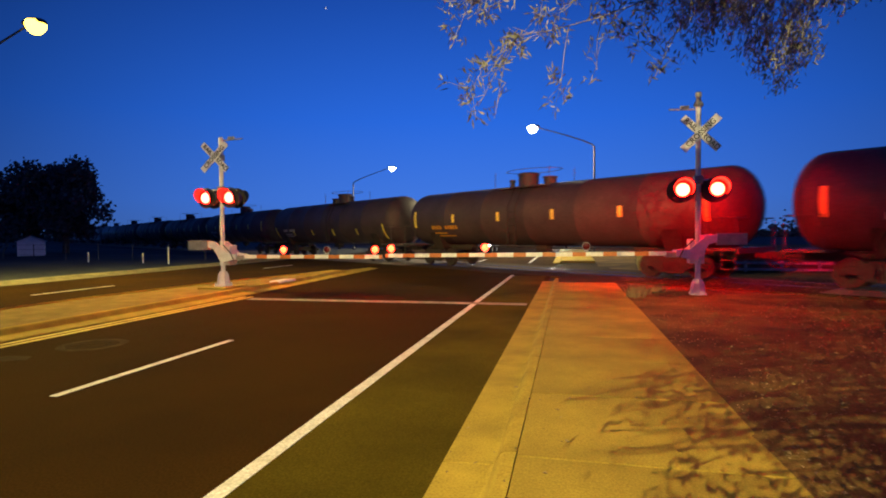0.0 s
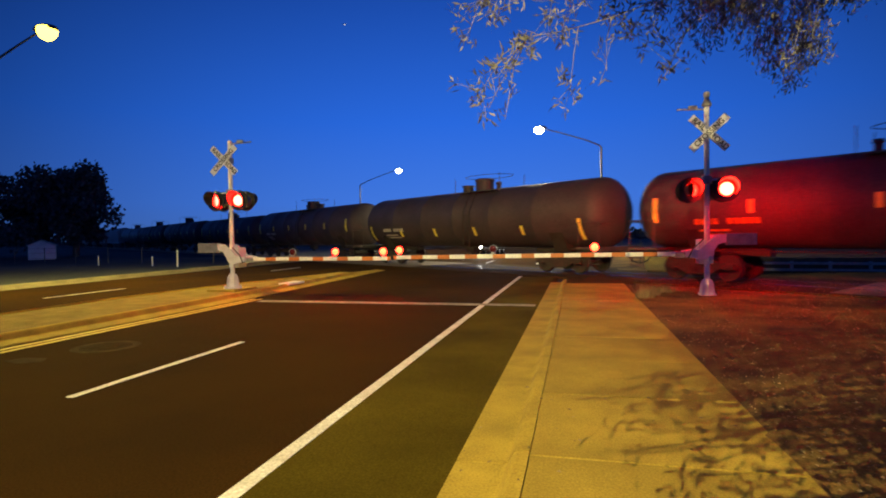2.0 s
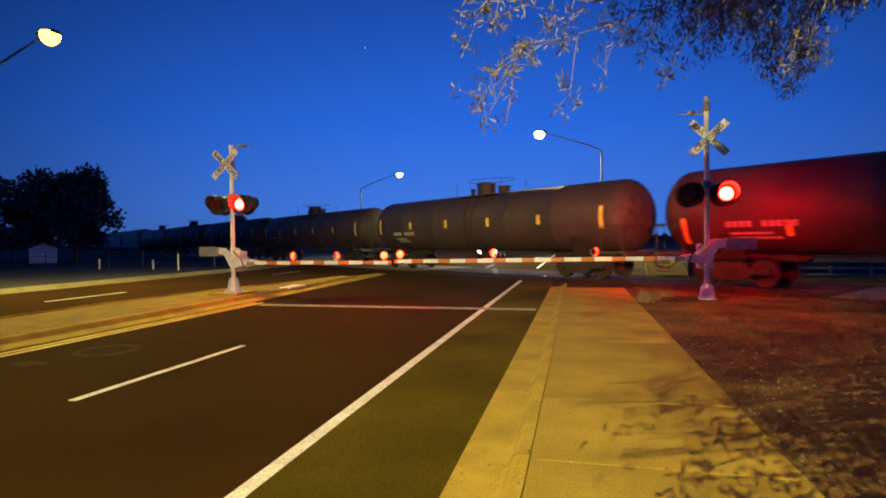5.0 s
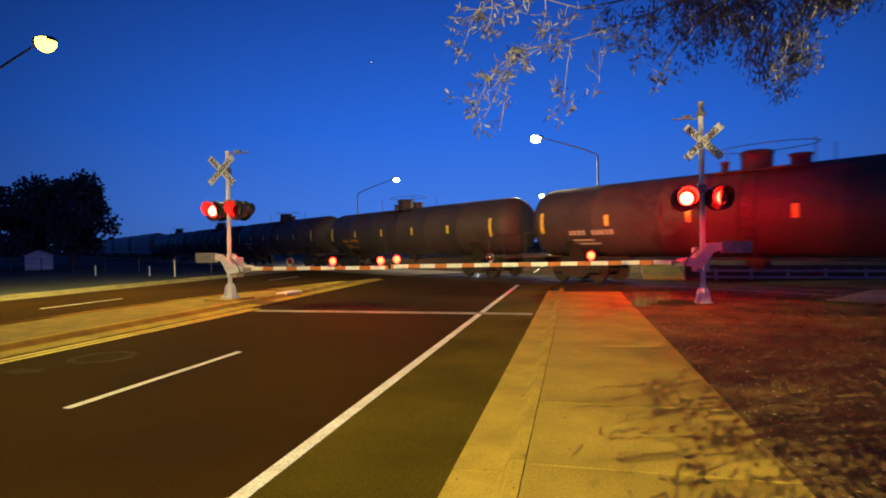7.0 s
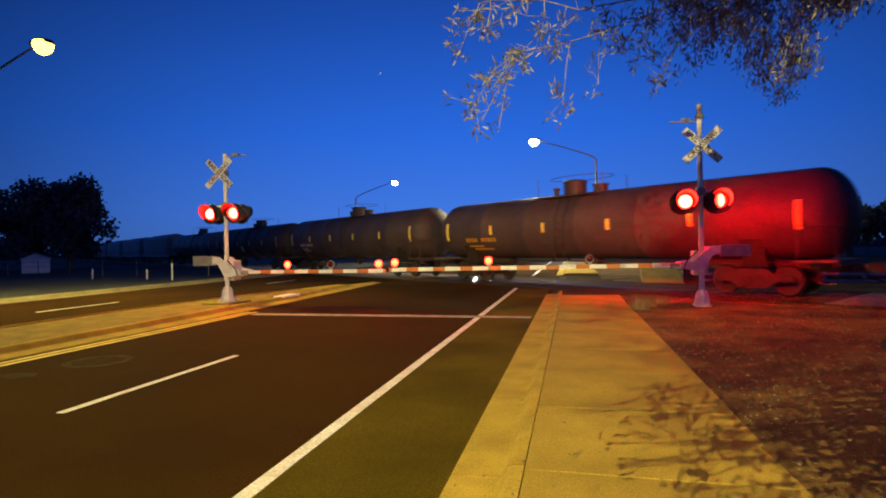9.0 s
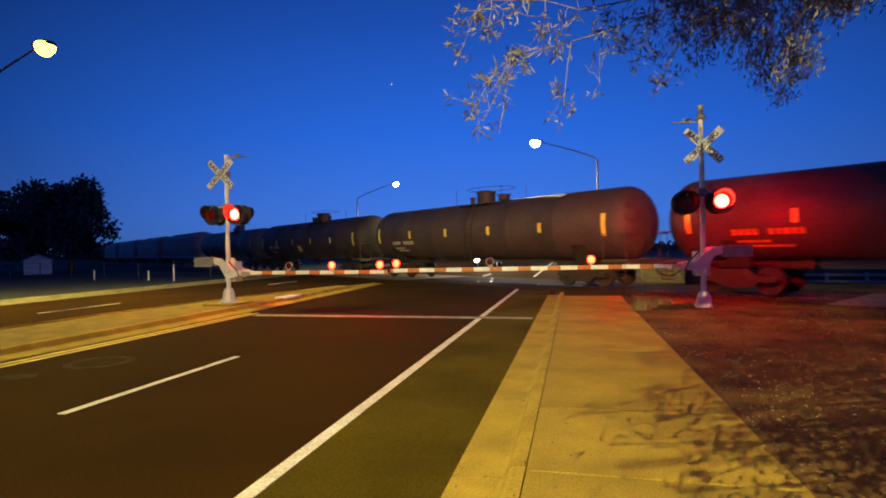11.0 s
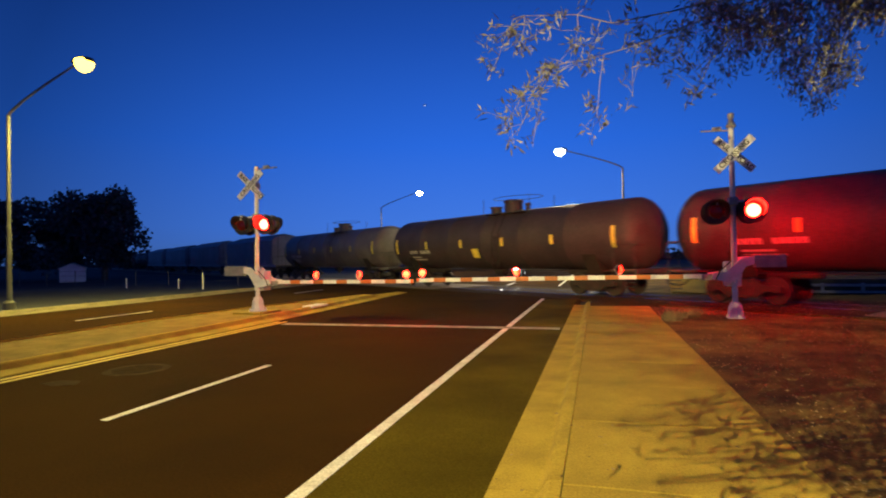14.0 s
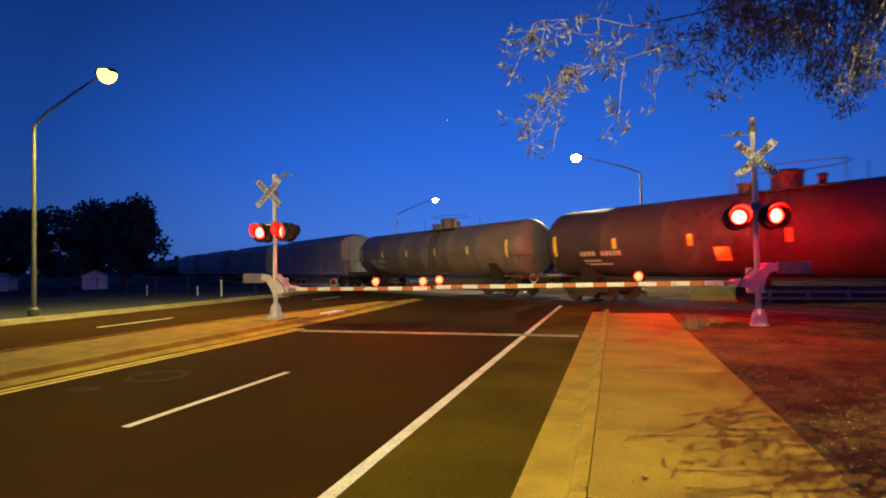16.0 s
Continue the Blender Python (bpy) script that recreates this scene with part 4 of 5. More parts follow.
def near_tree():
    """A spreading street tree over the verge; its sprays hang over the sidewalk."""
    rnd = random.Random(21)
    root = Vector((5.6, -0.4, 0.0))
    tree = thing("street_tree", "spreading tree with drooping sparse sprays over the sidewalk", "tree", pose(root.x, root.y, 0.05))
    trunk = bmesh.new()
    bm_tube([(0, 0, 0), (0.02, 0.05, 1.2), (-0.15, 0.2, 2.6), (-0.3, 0.4, 4.0)], [0.30, 0.23, 0.20, 0.15], 14, trunk)
    part("trunk", trunk, M_BARK, tree, "rough brown trunk", True)
    limbs = bmesh.new()
    hubs = []
    for k in range(11):
        a = radians(70 + 22 * k)
        r = rnd.uniform(2.4, 4.6)
        end = Vector((math.cos(a) * r, math.sin(a) * r, rnd.uniform(4.6, 6.4)))
        mid = Vector((-0.3, 0.4, 4.0)).lerp(end, 0.5) + Vector((0, 0, 0.5))
        bm_tube([(-0.3, 0.4, 3.8), mid, end], [0.12, 0.08, 0.035], 8, limbs)
        hubs += [end, mid.lerp(end, 0.5)]
    tagged(part("limb", limbs, M_BARK, tree, "forked limbs", True), kind="stuff")
    twigs = bmesh.new()
    tips = []
    # three thin boughs that lead out over the sidewalk
    boughs = [[(3.9, 5.4, 4.9), (2.2, 5.88, 4.02), (1.45, 5.69, 3.91), (0.86, 5.54, 3.70), (0.41, 5.43, 3.53), (-0.03, 5.32, 3.41), (-0.33, 5.25, 3.37)],
              [(3.6, 5.3, 5.0), (1.83, 5.79, 4.10), (0.71, 5.51, 3.83), (0.19, 5.38, 3.74), (-0.11, 5.31, 3.83), (-0.56, 5.00, 3.75)],
              [(3.6, 5.3, 5.0), (1.83, 5.79, 4.10), (1.31, 5.65, 3.64), (1.05, 5.58, 3.37), (0.86, 5.53, 2.97)]]
    joints = []
    for bough in boughs:
        pts = [Vector(p) for p in bough]
        bm_tube([p - root for p in pts], [0.010 - 0.0070 * k / (len(pts) - 1) for k in range(len(pts))], 6, twigs)
        for p, q in zip(pts[1:], pts[2:]):
            joints += [p.lerp(q, u) for u in (0.0, 0.33, 0.67, 1.0)]
    # drooping sprays: where they end, and how full they are
    sprays = [(-0.66, 4.76, 3.53, 6), (-0.59, 4.88, 3.44, 5), (-0.76, 4.73, 3.29, 3), (-0.42, 5.02, 3.27, 5), (-0.44, 5.01, 3.14, 3), (-0.55, 4.88, 2.93, 5),
              (-0.72, 4.73, 2.69, 5), (-0.63, 4.85, 2.66, 3), (-0.51, 4.98, 2.58, 1), (0.04, 5.23, 2.85, 5), (0.36, 5.41, 3.05, 3), (-0.14, 5.19, 3.45, 3),
              (-0.03, 5.32, 3.36, 4), (0.08, 5.25, 3.54, 3), (0.41, 5.44, 3.72, 4), (0.52, 5.56, 3.56, 4), (0.64, 5.59, 3.50, 5), (0.78, 5.62, 3.41, 3),
              (0.89, 5.76, 3.70, 4), (0.99, 5.77, 3.22, 3), (-0.26, 5.06, 3.60, 2)]
    fans = []
    for x, y, z, full in sprays:
        e = Vector((x, y, z))
        base = min(joints, key=lambda p: (p - e).length + (2.0 if p.z < e.z + 0.03 else 0.0) + (0.5 if p.x < e.x else 0.0))
        mid = base.lerp(e, 0.5) + Vector((rnd.uniform(-0.03, 0.03), rnd.uniform(-0.05, 0.05), 0.10 * (base - e).length))
        bm_tube([base - root, mid - root, e - root], [0.0055, 0.004, 0.0025], 5, twigs)
        for j in range(full + 1):
            q = mid.lerp(e, rnd.uniform(0.55, 1.0))
            g = q + Vector((rnd.gauss(-0.02, 0.075), rnd.gauss(0, 0.08), rnd.gauss(-0.02, 0.075)))
            bm_tube([q - root, g - root], [0.003, 0.0018], 4, twigs)
            fans.append((g - root, (g - q).normalized()))
    for k in range(34):
        q = rnd.choice(joints)
        g = q + Vector((rnd.gauss(-0.04, 0.10), rnd.gauss(0, 0.12), rnd.gauss(0.02, 0.10)))
        bm_tube([q - root, g - root], [0.0035, 0.002], 4, twigs)
        if rnd.random() < 0.5:
            fans.append((g - root, (g - q).normalized()))
    # the crown over and behind the camera, which throws the shade on the sidewalk
    shade, high = [], []
    rsh = random.Random(31)
    for k in range(40):
        y = rsh.uniform(-3.2, -0.7)
        p0 = Vector((rsh.uniform(0.2, 1.0), y + rsh.uniform(-0.25, 0.25), rsh.uniform(4.7, 5.3)))
        p1 = Vector((rsh.uniform(-1.6, -0.8), y, p0.z - rsh.uniform(0.1, 0.4)))
        bm_tube([p0 - root, p0.lerp(p1, 0.5) + Vector((0, 0.05, 0.06)) - root, p1 - root], [0.010, 0.006, 0.003], 5, twigs)
        for j in range(16):
            p = p0.lerp(p1, rsh.random()) + Vector((rsh.gauss(0, 0.04), rsh.gauss(0, 0.09), rsh.gauss(0, 0.07)))
            shade.append((p - root, Vector((0, 0, -1))))
    # unseen clumps added above the view to keep the lamp off the hanging leaves
    for k in range(150):
        p = Vector((rnd.uniform(1.0, 4.0), rnd.uniform(4.0, 5.4), rnd.uniform(4.75, 6.3)))
        high.append((p - root, Vector((0, 0, -1))))
        bm_tube([p - root, p - root + Vector((rnd.uniform(0.3, 0.9), rnd.uniform(-0.5, 0.1), 0.3))], [0.003, 0.005], 4, twigs)
    # unseen crown clumps, added over the verge to shade it from the lamp behind
    over, rov = [], random.Random(76)
    for k in range(470):
        z = rov.uniform(4.3, 7.7) if k < 260 else rov.uniform(3.7, 6.2)
        p = Vector((1.70 - 0.47 * z + rov.uniform(0.0, 3.4), rov.uniform(-0.8, 0.8) - (0 if k < 260 else 2.4), z))
        if noise.noise((p.x * 1.3, p.z * 1.6, 8.0)) < (0.02 if p.z > 5.6 else 0.14):
            continue
        over.append((p - root, Vector((0, 0, -1))))
        bm_tube([p - root, p - root + Vector((rov.uniform(0.3, 0.9), rov.uniform(-0.3, 0.3), 0.4))], [0.003, 0.005], 4, twigs)
    # more unseen leaves overhead, added to block the lamp from signal, train and foliage
    roof = random.Random(90)
    for k in range(240):
        p = Vector((roof.uniform(-0.42, 2.0), roof.uniform(-0.7, 0.9), roof.uniform(5.75, 7.4)))
        over.append((p - root, Vector((0, 0, -1))))
        bm_tube([p - root, p - root + Vector((roof.uniform(0.3, 0.9), roof.uniform(-0.3, 0.3), 0.4))], [0.003, 0.005], 4, twigs)
    # a lower added clump that shades the mast, gate machine and nearer hanging leaves
    for k in range(100):
        p = Vector((roof.uniform(-0.95, -0.35), roof.uniform(-0.5, 0.6), roof.uniform(5.65, 6.3)))
        over.append((p - root, Vector((0, 0, -1))))
        bm_tube([p - root, p - root + Vector((roof.uniform(0.3, 0.9), roof.uniform(-0.3, 0.3), 0.4))], [0.003, 0.005], 4, twigs)
    v, f = leafy(over, random.Random(77), 75, 0.15, 0.09, 0.024)
    cloud("crown", v, f, M_LEAF, "unseen leafy crown added to shade the verge, signal and leaves", "", tree)
    for k in range(13):
        p = Vector((rnd.uniform(-1.25, -0.55), rnd.uniform(-1.3, 0.3), rnd.uniform(3.4, 4.0)))
        shade.append((p - root, Vector((0, 0, -1))))
        bm_tube([p - root, p - root + Vector((rnd.uniform(0.6, 1.2), rnd.uniform(-0.3, 0.3), 0.5))], [0.003, 0.005], 4, twigs)
    v, f = leafy(high, rnd, 60, 0.17, 0.12, 0.032)
    cloud("crown", v, f, M_LEAF, "unseen high leaf clumps added to darken the hanging leaves", "", tree)
    v, f = leafy(shade, random.Random(78), 17, 0.06, 0.048, 0.012)
    cloud("crown", v, f, M_LEAF, "leafy crown over the sidewalk", "", tree)
    for k in range(330):
        h = rnd.choice(hubs)
        p = h + Vector((rnd.gauss(0, 0.9), rnd.gauss(0, 0.9), rnd.gauss(-0.1, 0.6)))
        w_ = p + root
        if w_.y > 3.0 and w_.z < 1.6 + 0.52 * w_.y:
            continue
        tips.append((p, Vector((0, 0, -1))))
        bm_tube([h, p], [0.012, 0.004], 4, twigs)
    v, f = leafy(tips, rnd, 56, 0.13, 0.065, 0.015)
    cloud("crown", v, f, M_LEAF, "sparse narrow olive leaves", "", tree)
    # spiky fans of leaves at the ends of the sprays
    v, f = [], []
    for p, d in fans:
        for _ in range(rnd.randint(8, 14)):
            a = (d * 0.7 + Vector((rnd.gauss(0, 0.75), rnd.gauss(0, 0.75), rnd.gauss(0, 0.75)))).normalized()
            w = a.cross(Vector((rnd.gauss(0, 1), rnd.gauss(0, 1), rnd.gauss(0, 1)))).normalized()
            q = p + Vector((rnd.gauss(0, 0.03), rnd.gauss(0, 0.03), rnd.gauss(0, 0.03)))
            ln, wd = rnd.uniform(0.05, 0.12), rnd.uniform(0.012, 0.021)
            k = len(v)
            v += [q, q + a * ln * 0.45 + w * wd / 2, q + a * ln, q + a * ln * 0.45 - w * wd / 2]
            f.append((k, k + 1, k + 2, k + 3))
    cloud("foliage_spray", v, f, M_LEAF, "pale spiky leaf sprays", "", tree)
    # denser foliage further off
    more = []
    rims = ((0.13, 0.40), (0.16, 0.34), (0.193, 0.295), (0.23, 0.31), (0.274, 0.272), (0.298, 0.24), (0.334, 0.216), (0.355, 0.25), (0.375, 0.31), (0.42, 0.335), (0.449, 0.36), (0.50, 0.44))
    for k in range(150):
        side_, y = rnd.uniform(0.135, 0.49), rnd.uniform(6.0, 8.0)
        rim = float(np.interp(side_, [a for a, _ in rims], [b for _, b in rims]))
        x = 0.083 + side_ * y
        lo = Vector((x, y, 1.63 + (y - 0.166) * (rim + abs(rnd.gauss(0, 0.07)))))
        hi = lo + Vector((rnd.uniform(0.0, 0.5), rnd.uniform(-0.3, 0.3), rnd.uniform(0.5, 1.0)))
        bm_tube([hi - root, hi.lerp(lo, 0.5) + Vector((-0.06, 0, 0.08)) - root, lo - root], [0.006, 0.004, 0.002], 4, twigs)
        for q in range(rnd.randint(3, 7)):
            p = hi.lerp(lo, rnd.random() ** 0.7) + Vector((rnd.gauss(0, 0.07), rnd.gauss(0, 0.1), rnd.gauss(0, 0.06)))
            more.append((p - root, Vector((-0.3, 0, -1))))
    tagged(part("twig", twigs, M_TWIG, tree, "thin pale twigs"), kind="stuff")
    v, f = leafy(more, rnd, 18, 0.07, 0.085, 0.017)
    cloud("crown", v, f, M_LEAF, "denser hanging leaves", "", tree)


near_tree()


def far_tree(x, y, height, width, seed, label):
    rnd = random.Random(seed)
    tree = thing("tree", label, "tree", pose(x, y, 0.0), "dark trees beyond the road")
    b = bm_tube([(0, 0, -0.2), (0.1, 0, height * 0.25), (0.0, 0.1, height * 0.55)], [0.35, 0.25, 0.12], 10)
    part("trunk", b, M_BARK, tree, "dark trunk", True)
    b = bmesh.new()
    lumps = []
    for k in range(20):
        a, h = rnd.uniform(0, 6.28), height * rnd.uniform(0.22, 0.86)
        r = width * 0.5 * rnd.uniform(0.25, 1.0) * math.sqrt(max(0.1, 1 - ((h / height - 0.45) / 0.6) ** 2))
        c = Vector((math.cos(a) * r, math.sin(a) * r, h))
        lumps.append((c, rnd.uniform(0.10, 0.19) * height))
        if k < 9:
            bm_tube([(0, 0, height * 0.25), c * 0.5 + Vector((0, 0, height * 0.12)), c], [0.12, 0.08, 0.03], 6, b)
    part("limb", b, M_BARK, tree)
    verts, faces = [], []
    for c, s_ in lumps:
        for _ in range(420):
            d = Vector((rnd.gauss(0, 1), rnd.gauss(0, 1), rnd.gauss(0, 0.85)))
            d = d.normalized() * s_ * (rnd.random() ** 0.45) * rnd.uniform(0.8, 1.25)
            p = c + d
            n = Vector((rnd.gauss(0, 1), rnd.gauss(0, 1), rnd.gauss(0, 1))).normalized()
            w1 = n.orthogonal().normalized() * rnd.uniform(0.12, 0.28)
            w2 = n.cross(w1).normalized() * rnd.uniform(0.10, 0.22)
            k = len(verts)
            verts += [p - w1, p - w2, p + w1, p + w2]
            faces.append((k, k + 1, k + 2, k + 3))
    cloud("crown", verts, faces, M_DARKLEAF, "uneven dark crown of small leaves", "", tree)


far_tree(-54.5, 46.0, 10.4, 8.0, 1, "dark broad tree against the dusk sky")
far_tree(-51.6, 47.8, 9.9, 6.0, 11, "dark broad tree against the dusk sky")
far_tree(-61.0, 44.5, 9.2, 8.5, 2, "dark broad tree against the dusk sky")
far_tree(-69.0, 46.0, 9.0, 9.0, 4, "dark broad tree against the dusk sky")
far_tree(-59.0, 51.0, 8.4, 8.0, 6, "dark broad tree against the dusk sky")
far_tree(-78.0, 44.0, 9.5, 10.0, 7, "dark broad tree against the dusk sky")
for k_ in range(9):
    far_tree(26 + 7.5 * k_ + random.uniform(-2, 2), 66 + random.uniform(-4, 6), random.uniform(5.5, 7.5), 9.0, 30 + k_, "dark low tree beyond the railway")


def hedge_line():
    rnd = random.Random(77)
    verts, faces = [], []
    for k in range(9000):
        x = rnd.uniform(-260, 160)
        y = 190 + rnd.uniform(-8, 8)
        z = abs(rnd.gauss(0, 1.6)) * (1 + 0.6 * noise.noise((x * 0.05, 0, 0)))
        w = rnd.uniform(0.3, 0.9)
        k2 = len(verts)
        verts += [(x - w, y, z), (x, y + rnd.uniform(-0.4, 0.4), z - w * 0.6), (x + w, y, z), (x, y + rnd.uniform(-0.4, 0.4), z + w * 0.7)]
        faces.append((k2, k2 + 1, k2 + 2, k2 + 3))
    cloud("far_woods", verts, faces, M_DARKLEAF, "low dark line of far trees", "trees")


hedge_line()


# ---- small far things ----
def shed(x, y, w, d, h, peak, turn):
    sh = thing("shed", "small white gabled shed in the dark field", "shed", pose(x, y, 0.0, 0, 0, turn))
    b = bm_prism([(-w / 2, 0), (w / 2, 0), (w / 2, h), (0, peak), (-w / 2, h)], -d / 2, d / 2)
    part("wall", b, M_SHED, sh, "white boarded walls", False, pose(0, 0, 0, 90, 0, 0))
    for sgn in (-1, 1):
        b = bm_prism([(0, peak), (sgn * (w / 2 + 0.12), h - 0.04), (sgn * (w / 2 + 0.12), h + 0.03), (0, peak + 0.07)], -d / 2 - 0.1, d / 2 + 0.1)
        part("roof", b, M_ROOF, sh, "pale roof", False, pose(0, 0, 0, 90, 0, 0))
    part("door", bm_box(-0.35, -d / 2 - 0.03, 0.0, 0.35, -d / 2, h * 0.9, 0.01), M_SHED, sh)


shed(-47.9, 40.9, 1.95, 2.6, 1.28, 1.72, 46)
shed(-56.0, 37.6, 2.2, 3.0, 1.15, 1.5, 40)


def marker_post(x, y, h):
    p = thing("marker_post", "thin white marker post beside the railway", "post", pose(x, y, 0.0), "marker posts")
    part("post", bm_tube([(0, 0, -0.1), (0, 0, h)], [0.05, 0.05], 10), M_GALV, p)
    part("cap", bm_lathe([(0.055, 0), (0.055, 0.04), (0.0, 0.07)], 10), M_GALV, p, "", True, pose(0, 0, h - 0.01))


marker_post(-23.6, 29.0, 0.95)
marker_post(-26.3, 30.0, 0.55)
marker_post(-31.0, 30.5, 0.6)


def wire_fence():
    fe = tagged(new("wire_fence"), "low wire fence on thin posts in the dark field", "fence", kind="structure")
    for k in range(16):
        x = -24 - 3.0 * k
        part("fence_post", bm_tube([(x, 33 + 0.1 * k, 0), (x, 33 + 0.1 * k, 1.15)], 0.035, 8), M_POLE, fe)
    for z in (0.35, 0.75, 1.1):
        part("wire", bm_tube([(-24, 33, z), (-69, 34.5, z)], 0.01, 5), M_POLE, fe)


wire_fence()


def waiting_car(x, y, label):
    """A car that faces the crossing with its headlights on."""
    c = thing("car", label, "car", pose(x, y, 0.0))
    side = [(-2.2, 0.35), (-2.25, 0.62), (-2.0, 0.82), (-0.95, 0.95), (-0.25, 1.42), (1.1, 1.45), (1.9, 1.02), (2.2, 0.95), (2.25, 0.45), (2.1, 0.30)]
    b = bm_prism(side, -0.88, 0.88)
    bmesh.ops.bevel(b, geom=b.edges[:], offset=0.06, segments=2, affect="EDGES")
    part("body", b, M_CARPAINT, c, "dark car body", True, Matrix(((0, 0, 1, 0), (1, 0, 0, 0), (0, 1, 0, 0), (0, 0, 0, 1))))
    part("windscreen", bm_prism([(-0.72, -0.90), (0.72, -0.90), (0.62, -0.28), (-0.62, -0.28)], 0.0, 0.01), M_GLASS, c, "dark windscreen", False,
         Matrix.Translation((0, -0.08, 1.52)) @ pose(0, 0, 0, 33, 0, 0))
    for sx in (-1, 1):
        part("headlight", bm_lathe([(0.0, 0.04), (0.13, 0.03), (0.17, 0.0), (0.14, -0.08), (0.0, -0.08)], 18), G_HEAD, c, "lit headlight", True, Matrix.Translation((sx * 0.62, -2.24, 0.68)) @ pose(0, 0, 0, 90, 0, 0))
        for y_ in (-1.4, 1.35):
            wh = part("wheel", bm_lathe([(0.20, -0.10), (0.30, -0.11), (0.33, -0.08), (0.33, 0.08), (0.30, 0.11), (0.20, 0.10), (0.20, -0.10)], 22), M_TYRE, c, "black tyre", True, Matrix.Translation((sx * 0.80, y_, 0.33)) @ pose(0, 0, 0, 0, 90, 0))
            part("rim", bm_lathe([(0.0, -0.08), (0.21, -0.09), (0.21, 0.09), (0.0, 0.08)], 18), M_GALV, wh)


waiting_car(-7.0, 47.0, "dark car waiting beyond the crossing with headlights on")
waiting_car(-13.2, 143.0, "dark car queued far beyond the crossing with headlights on")
waiting_car(-13.2, 228.0, "dark car queued far beyond the crossing with headlights on")
waiting_car(-1.0, 60.0, "dark car waiting beyond the crossing with headlights on")


# ---- ground detail ----
def scatter(name, count, seed, area, z, size, material, label, category, flat):
    rnd = random.Random(seed)
    verts, faces = [], []
    x0, x1, y0, y1 = area
    while len(faces) < count * (1 if flat else 6):
        x, y = rnd.uniform(x0, x1), y0 + (y1 - y0) * rnd.random() ** 1.6
        if flat and noise.noise((x * 0.8, y * 0.5, 11)) < rnd.uniform(-0.5, 0.35):
            continue
        s_ = size * rnd.uniform(0.5, 1.5)
        a = rnd.uniform(0, 6.28)
        c, s2 = math.cos(a), math.sin(a)
        zz = z(x, y)
        k = len(verts)
        if flat:
            l_, w_ = s_, s_ * rnd.uniform(0.25, 0.6)
            verts += [(x - c * l_, y - s2 * l_, zz + 0.006), (x + s2 * w_, y - c * w_, zz + rnd.uniform(0.005, 0.02)), (x + c * l_, y + s2 * l_, zz + 0.008), (x - s2 * w_, y + c * w_, zz + rnd.uniform(0.004, 0.018))]
            faces.append((k, k + 1, k + 2, k + 3))
        else:
            for dz in (0, 1):
                f = 1.0 if dz == 0 else rnd.uniform(0.45, 0.75)
                for j in range(4):
                    b_ = a + j * math.pi / 2 + rnd.uniform(-0.3, 0.3)
                    verts.append((x + math.cos(b_) * s_ * f, y + math.sin(b_) * s_ * f, zz - 0.01 + dz * (0.01 + s_ * rnd.uniform(0.5, 0.9))))
            for j in range(4):
                faces.append((k + j, k + (j + 1) % 4, k + 4 + (j + 1) % 4, k + 4 + j))
            faces.append((k + 4, k + 5, k + 6, k + 7))
            faces.append((k + 3, k + 2, k + 1, k))
    return cloud(name, verts, faces, material, label, category)


def verge_z(x, y):
    return 0.115 + 0.035 * (noise.noise((x * 0.5, y * 0.5, 3)) + 0.5 * noise.noise((x * 1.9, y * 1.9, 7)))


scatter("leaf_litter", 14000, 5, (1.5, 13, 2.2, 20), verge_z, 0.016, M_LITTER, "dry fallen leaves on the dirt verge", "leaves", True)
scatter("verge_stones", 1500, 6, (1.5, 13, 2.2, 20), verge_z, 0.007, M_STONE, "small stones on the dirt verge", "stones", False)
scatter("median_stones", 5000, 9, (-11.5, -9.1, 4.0, 15.5), lambda x, y: 0.112, 0.009, M_STONE, "reddish gravel stones on the median", "gravel", False)
scatter("sidewalk_leaves", 60, 12, (-0.7, 1.4, 2.5, 14), lambda x, y: 0.128, 0.018, M_LITTER, "stray dry leaves on the sidewalk", "leaves", True)


def grass_tuft(x, y, z, n, h, seed):
    rnd = random.Random(seed)
    verts, faces = [], []
    for _ in range(n):
        a, r = rnd.uniform(0, 6.28), rnd.uniform(0, 0.22)
        p = Vector((x + math.cos(a) * r, y + math.sin(a) * r, z))
        tip = p + Vector((rnd.gauss(0, 0.10), rnd.gauss(0, 0.10), h * rnd.uniform(0.5, 1.1)))
        w = Vector((rnd.uniform(-1, 1), rnd.uniform(-1, 1), 0)).normalized() * 0.008
        k = len(verts)
        verts += [p - w, p + w, tip]
        faces.append((k, k + 1, k + 2))
    cloud("grass_tuft", verts, faces, M_GRASS, "dry grass tuft at the sidewalk edge", "grass")


grass_tuft(1.62, 13.7, 0.1, 160, 0.36, 2)
grass_tuft(1.85, 14.4, 0.1, 120, 0.30, 3)
grass_tuft(2.3, 15.2, 0.1, 90, 0.22, 4)


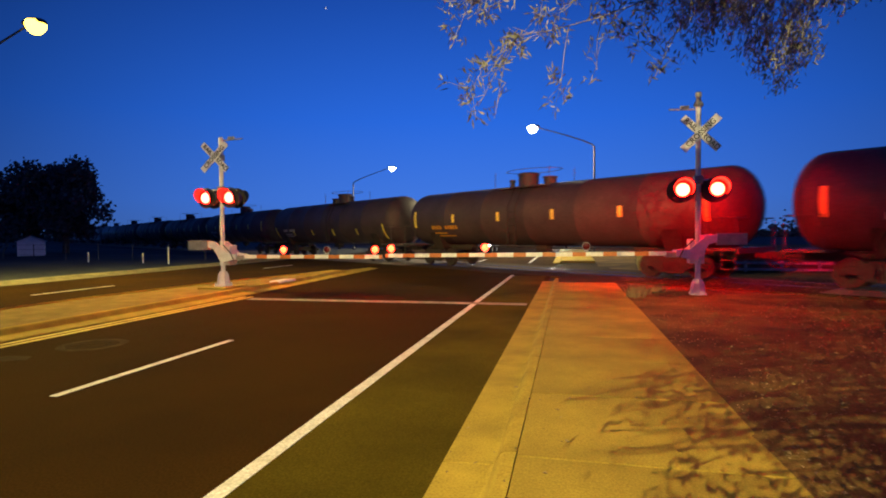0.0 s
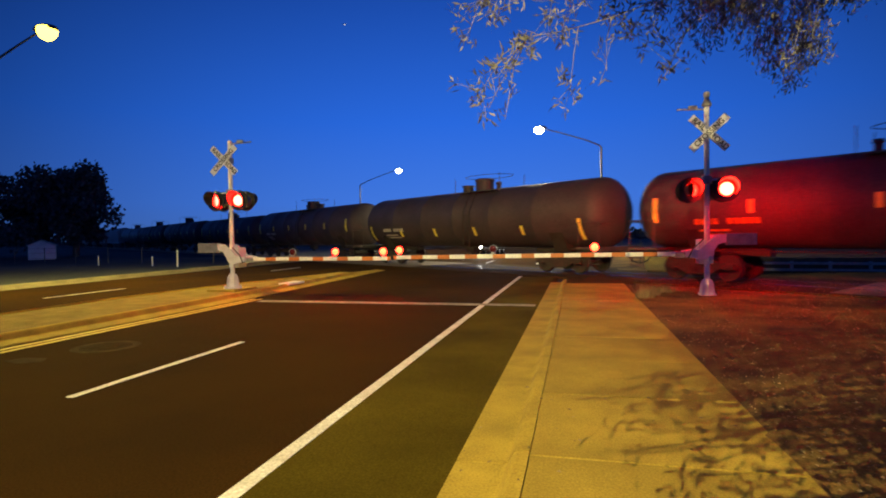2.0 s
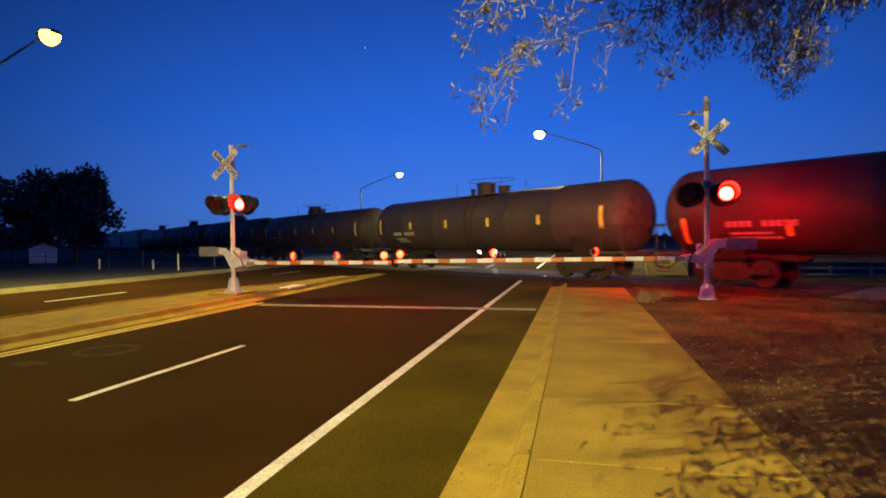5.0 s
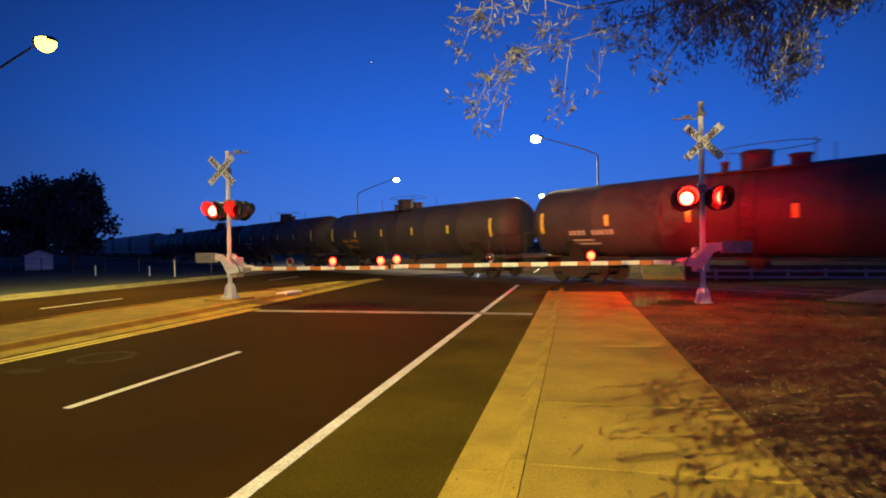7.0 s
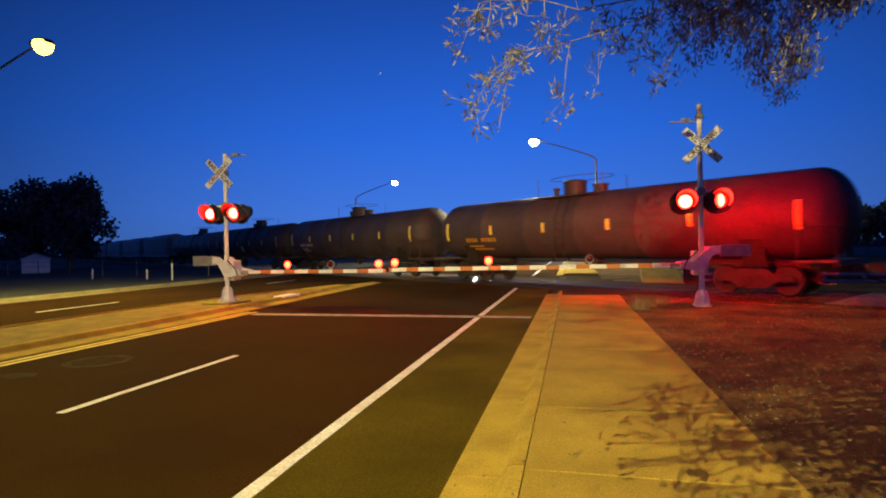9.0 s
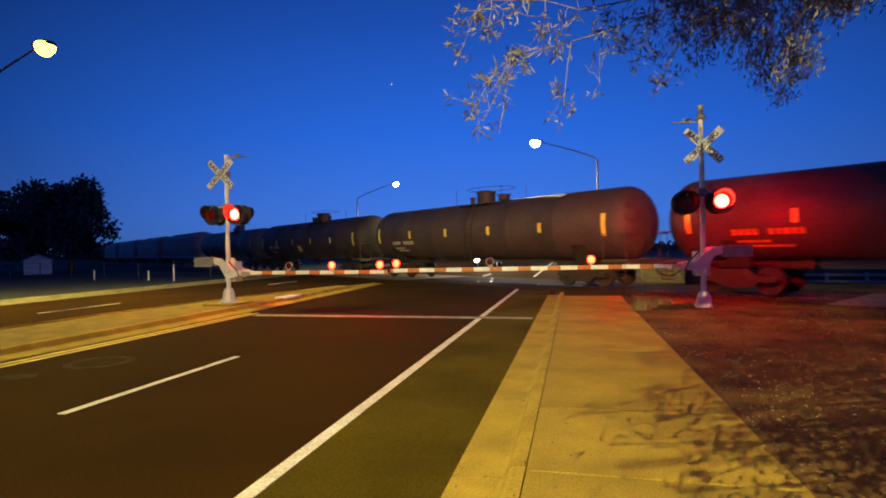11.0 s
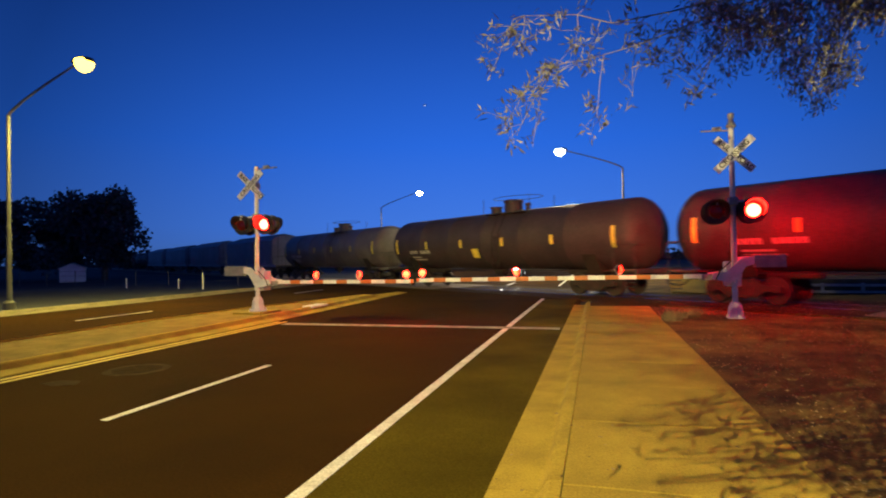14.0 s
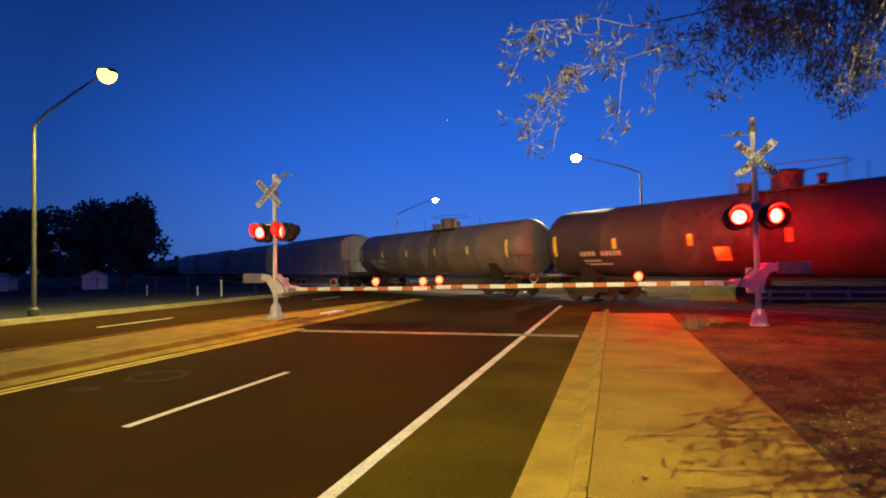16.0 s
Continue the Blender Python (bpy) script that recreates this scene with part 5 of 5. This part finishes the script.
# ---- a far aircraft, no more than a pale light in the dusk ----
def aircraft():
    plane = thing("aircraft", "distant pale aircraft with a glowing white light", "aircraft", pose(-1548, 3375, 1487))
    part("fuselage", bm_lathe([(0.0, -18), (1.0, -16), (1.9, -11), (2.0, 8), (1.6, 14), (0.0, 18)], 16, None, pose(0, 0, 0, 0, 90, 0)), M_CAST, plane, "", True)
    for sgn in (-1, 1):
        part("wing", bm_prism([(2, 0), (-4, sgn * 17), (-6, sgn * 17), (-3.5, 0)], -0.3, 0.1), M_CAST, plane)
        part("tailplane", bm_prism([(-14, 0), (-16, sgn * 6), (-17.5, sgn * 6), (-17, 0)], 0.4, 0.6), M_CAST, plane)
    part("fin", bm_box(-17.5, -0.2, 1, -14.5, 0.2, 7, 0.1), M_CAST, plane)
    part("landing_light", bm_lathe([(0.0, -3.6), (2.0, -3.0), (3.6, 0.0), (2.0, 3.0), (0.0, 3.6)], 16), G_PLANE, plane, "glowing white landing light", True, pose(4, -3, -5))
    return plane


AIRCRAFT = aircraft()


# ---- what moves ----
HALF_BEAT, BEAT_START = 0.641, -0.03


def blink_rows(base, side):
    """The lens stands with its lit face out for its half of the beat, overlaps a little with its twin, and turns over between."""
    start = base @ pose(0, 0, 0, 0, 180, 0) if side == 3 else base      # the small lamps change over without an overlap
    rows = [(0.0, start)]
    ang = 180.0 if side == 3 else 0.0
    for k in range(27):
        beat = BEAT_START + HALF_BEAT * k
        coming = k % 2 == side % 2
        if k == 0 and (coming or side > 1):
            continue
        first = beat - 0.15 if side > 1 else beat - 0.07 if coming else beat + 0.03
        for j in range(4):
            t = first + 0.0334 * j
            if 0.0 < t <= 16.0:
                rows.append((t, base @ pose(0, 0, 0, 0, ang + 60 * j, 0)))
        ang += 180.0
    if rows[-1][0] < 16.0:
        rows.append((16.0, rows[-1][1]))
    return rows


def motions():
    times = [0.5 * j for j in range(33)]
    for car, k in CARS:
        mid = -(k - 1) * CAR_PITCH - CAR_PITCH / 2
        walk(car, [(t, Matrix.Translation(on_track(train_place(t) + mid, 0, 0.035)) @ pose(0, 0, 0, 0, 0, -TRACK_TURN)) for t in times])
        if not -2 <= k <= 6:
            continue
        for ob in car.children_recursive:
            if ob.name.startswith("wheelset"):
                x_ = ob.location.x
                walk(ob, [(0.08 * j, pose(x_, 0, 0.45) @ pose(0, 0, 0, 0, math.degrees((train_place(0.08 * j) - train_place(0)) / 0.42), 0)) for j in range(201)])
    walk(AIRCRAFT, [(t, pose(x, y, z, 0, 0, -32)) for t, x, y, z in (
        (0.0, -1548, 3375, 1487), (1.5, -1501, 3418, 1436), (3.5, -1426, 3481, 1359), (7.0, -1328, 3557, 1260),
        (9.0, -1265, 3596, 1213), (12.5, -1173, 3659, 1112), (14.5, -1138, 3683, 1067), (16.0, -1106, 3703, 1030))])
    for lens, side, base in FLASHERS:
        walk(lens, blink_rows(base, side))


motions()
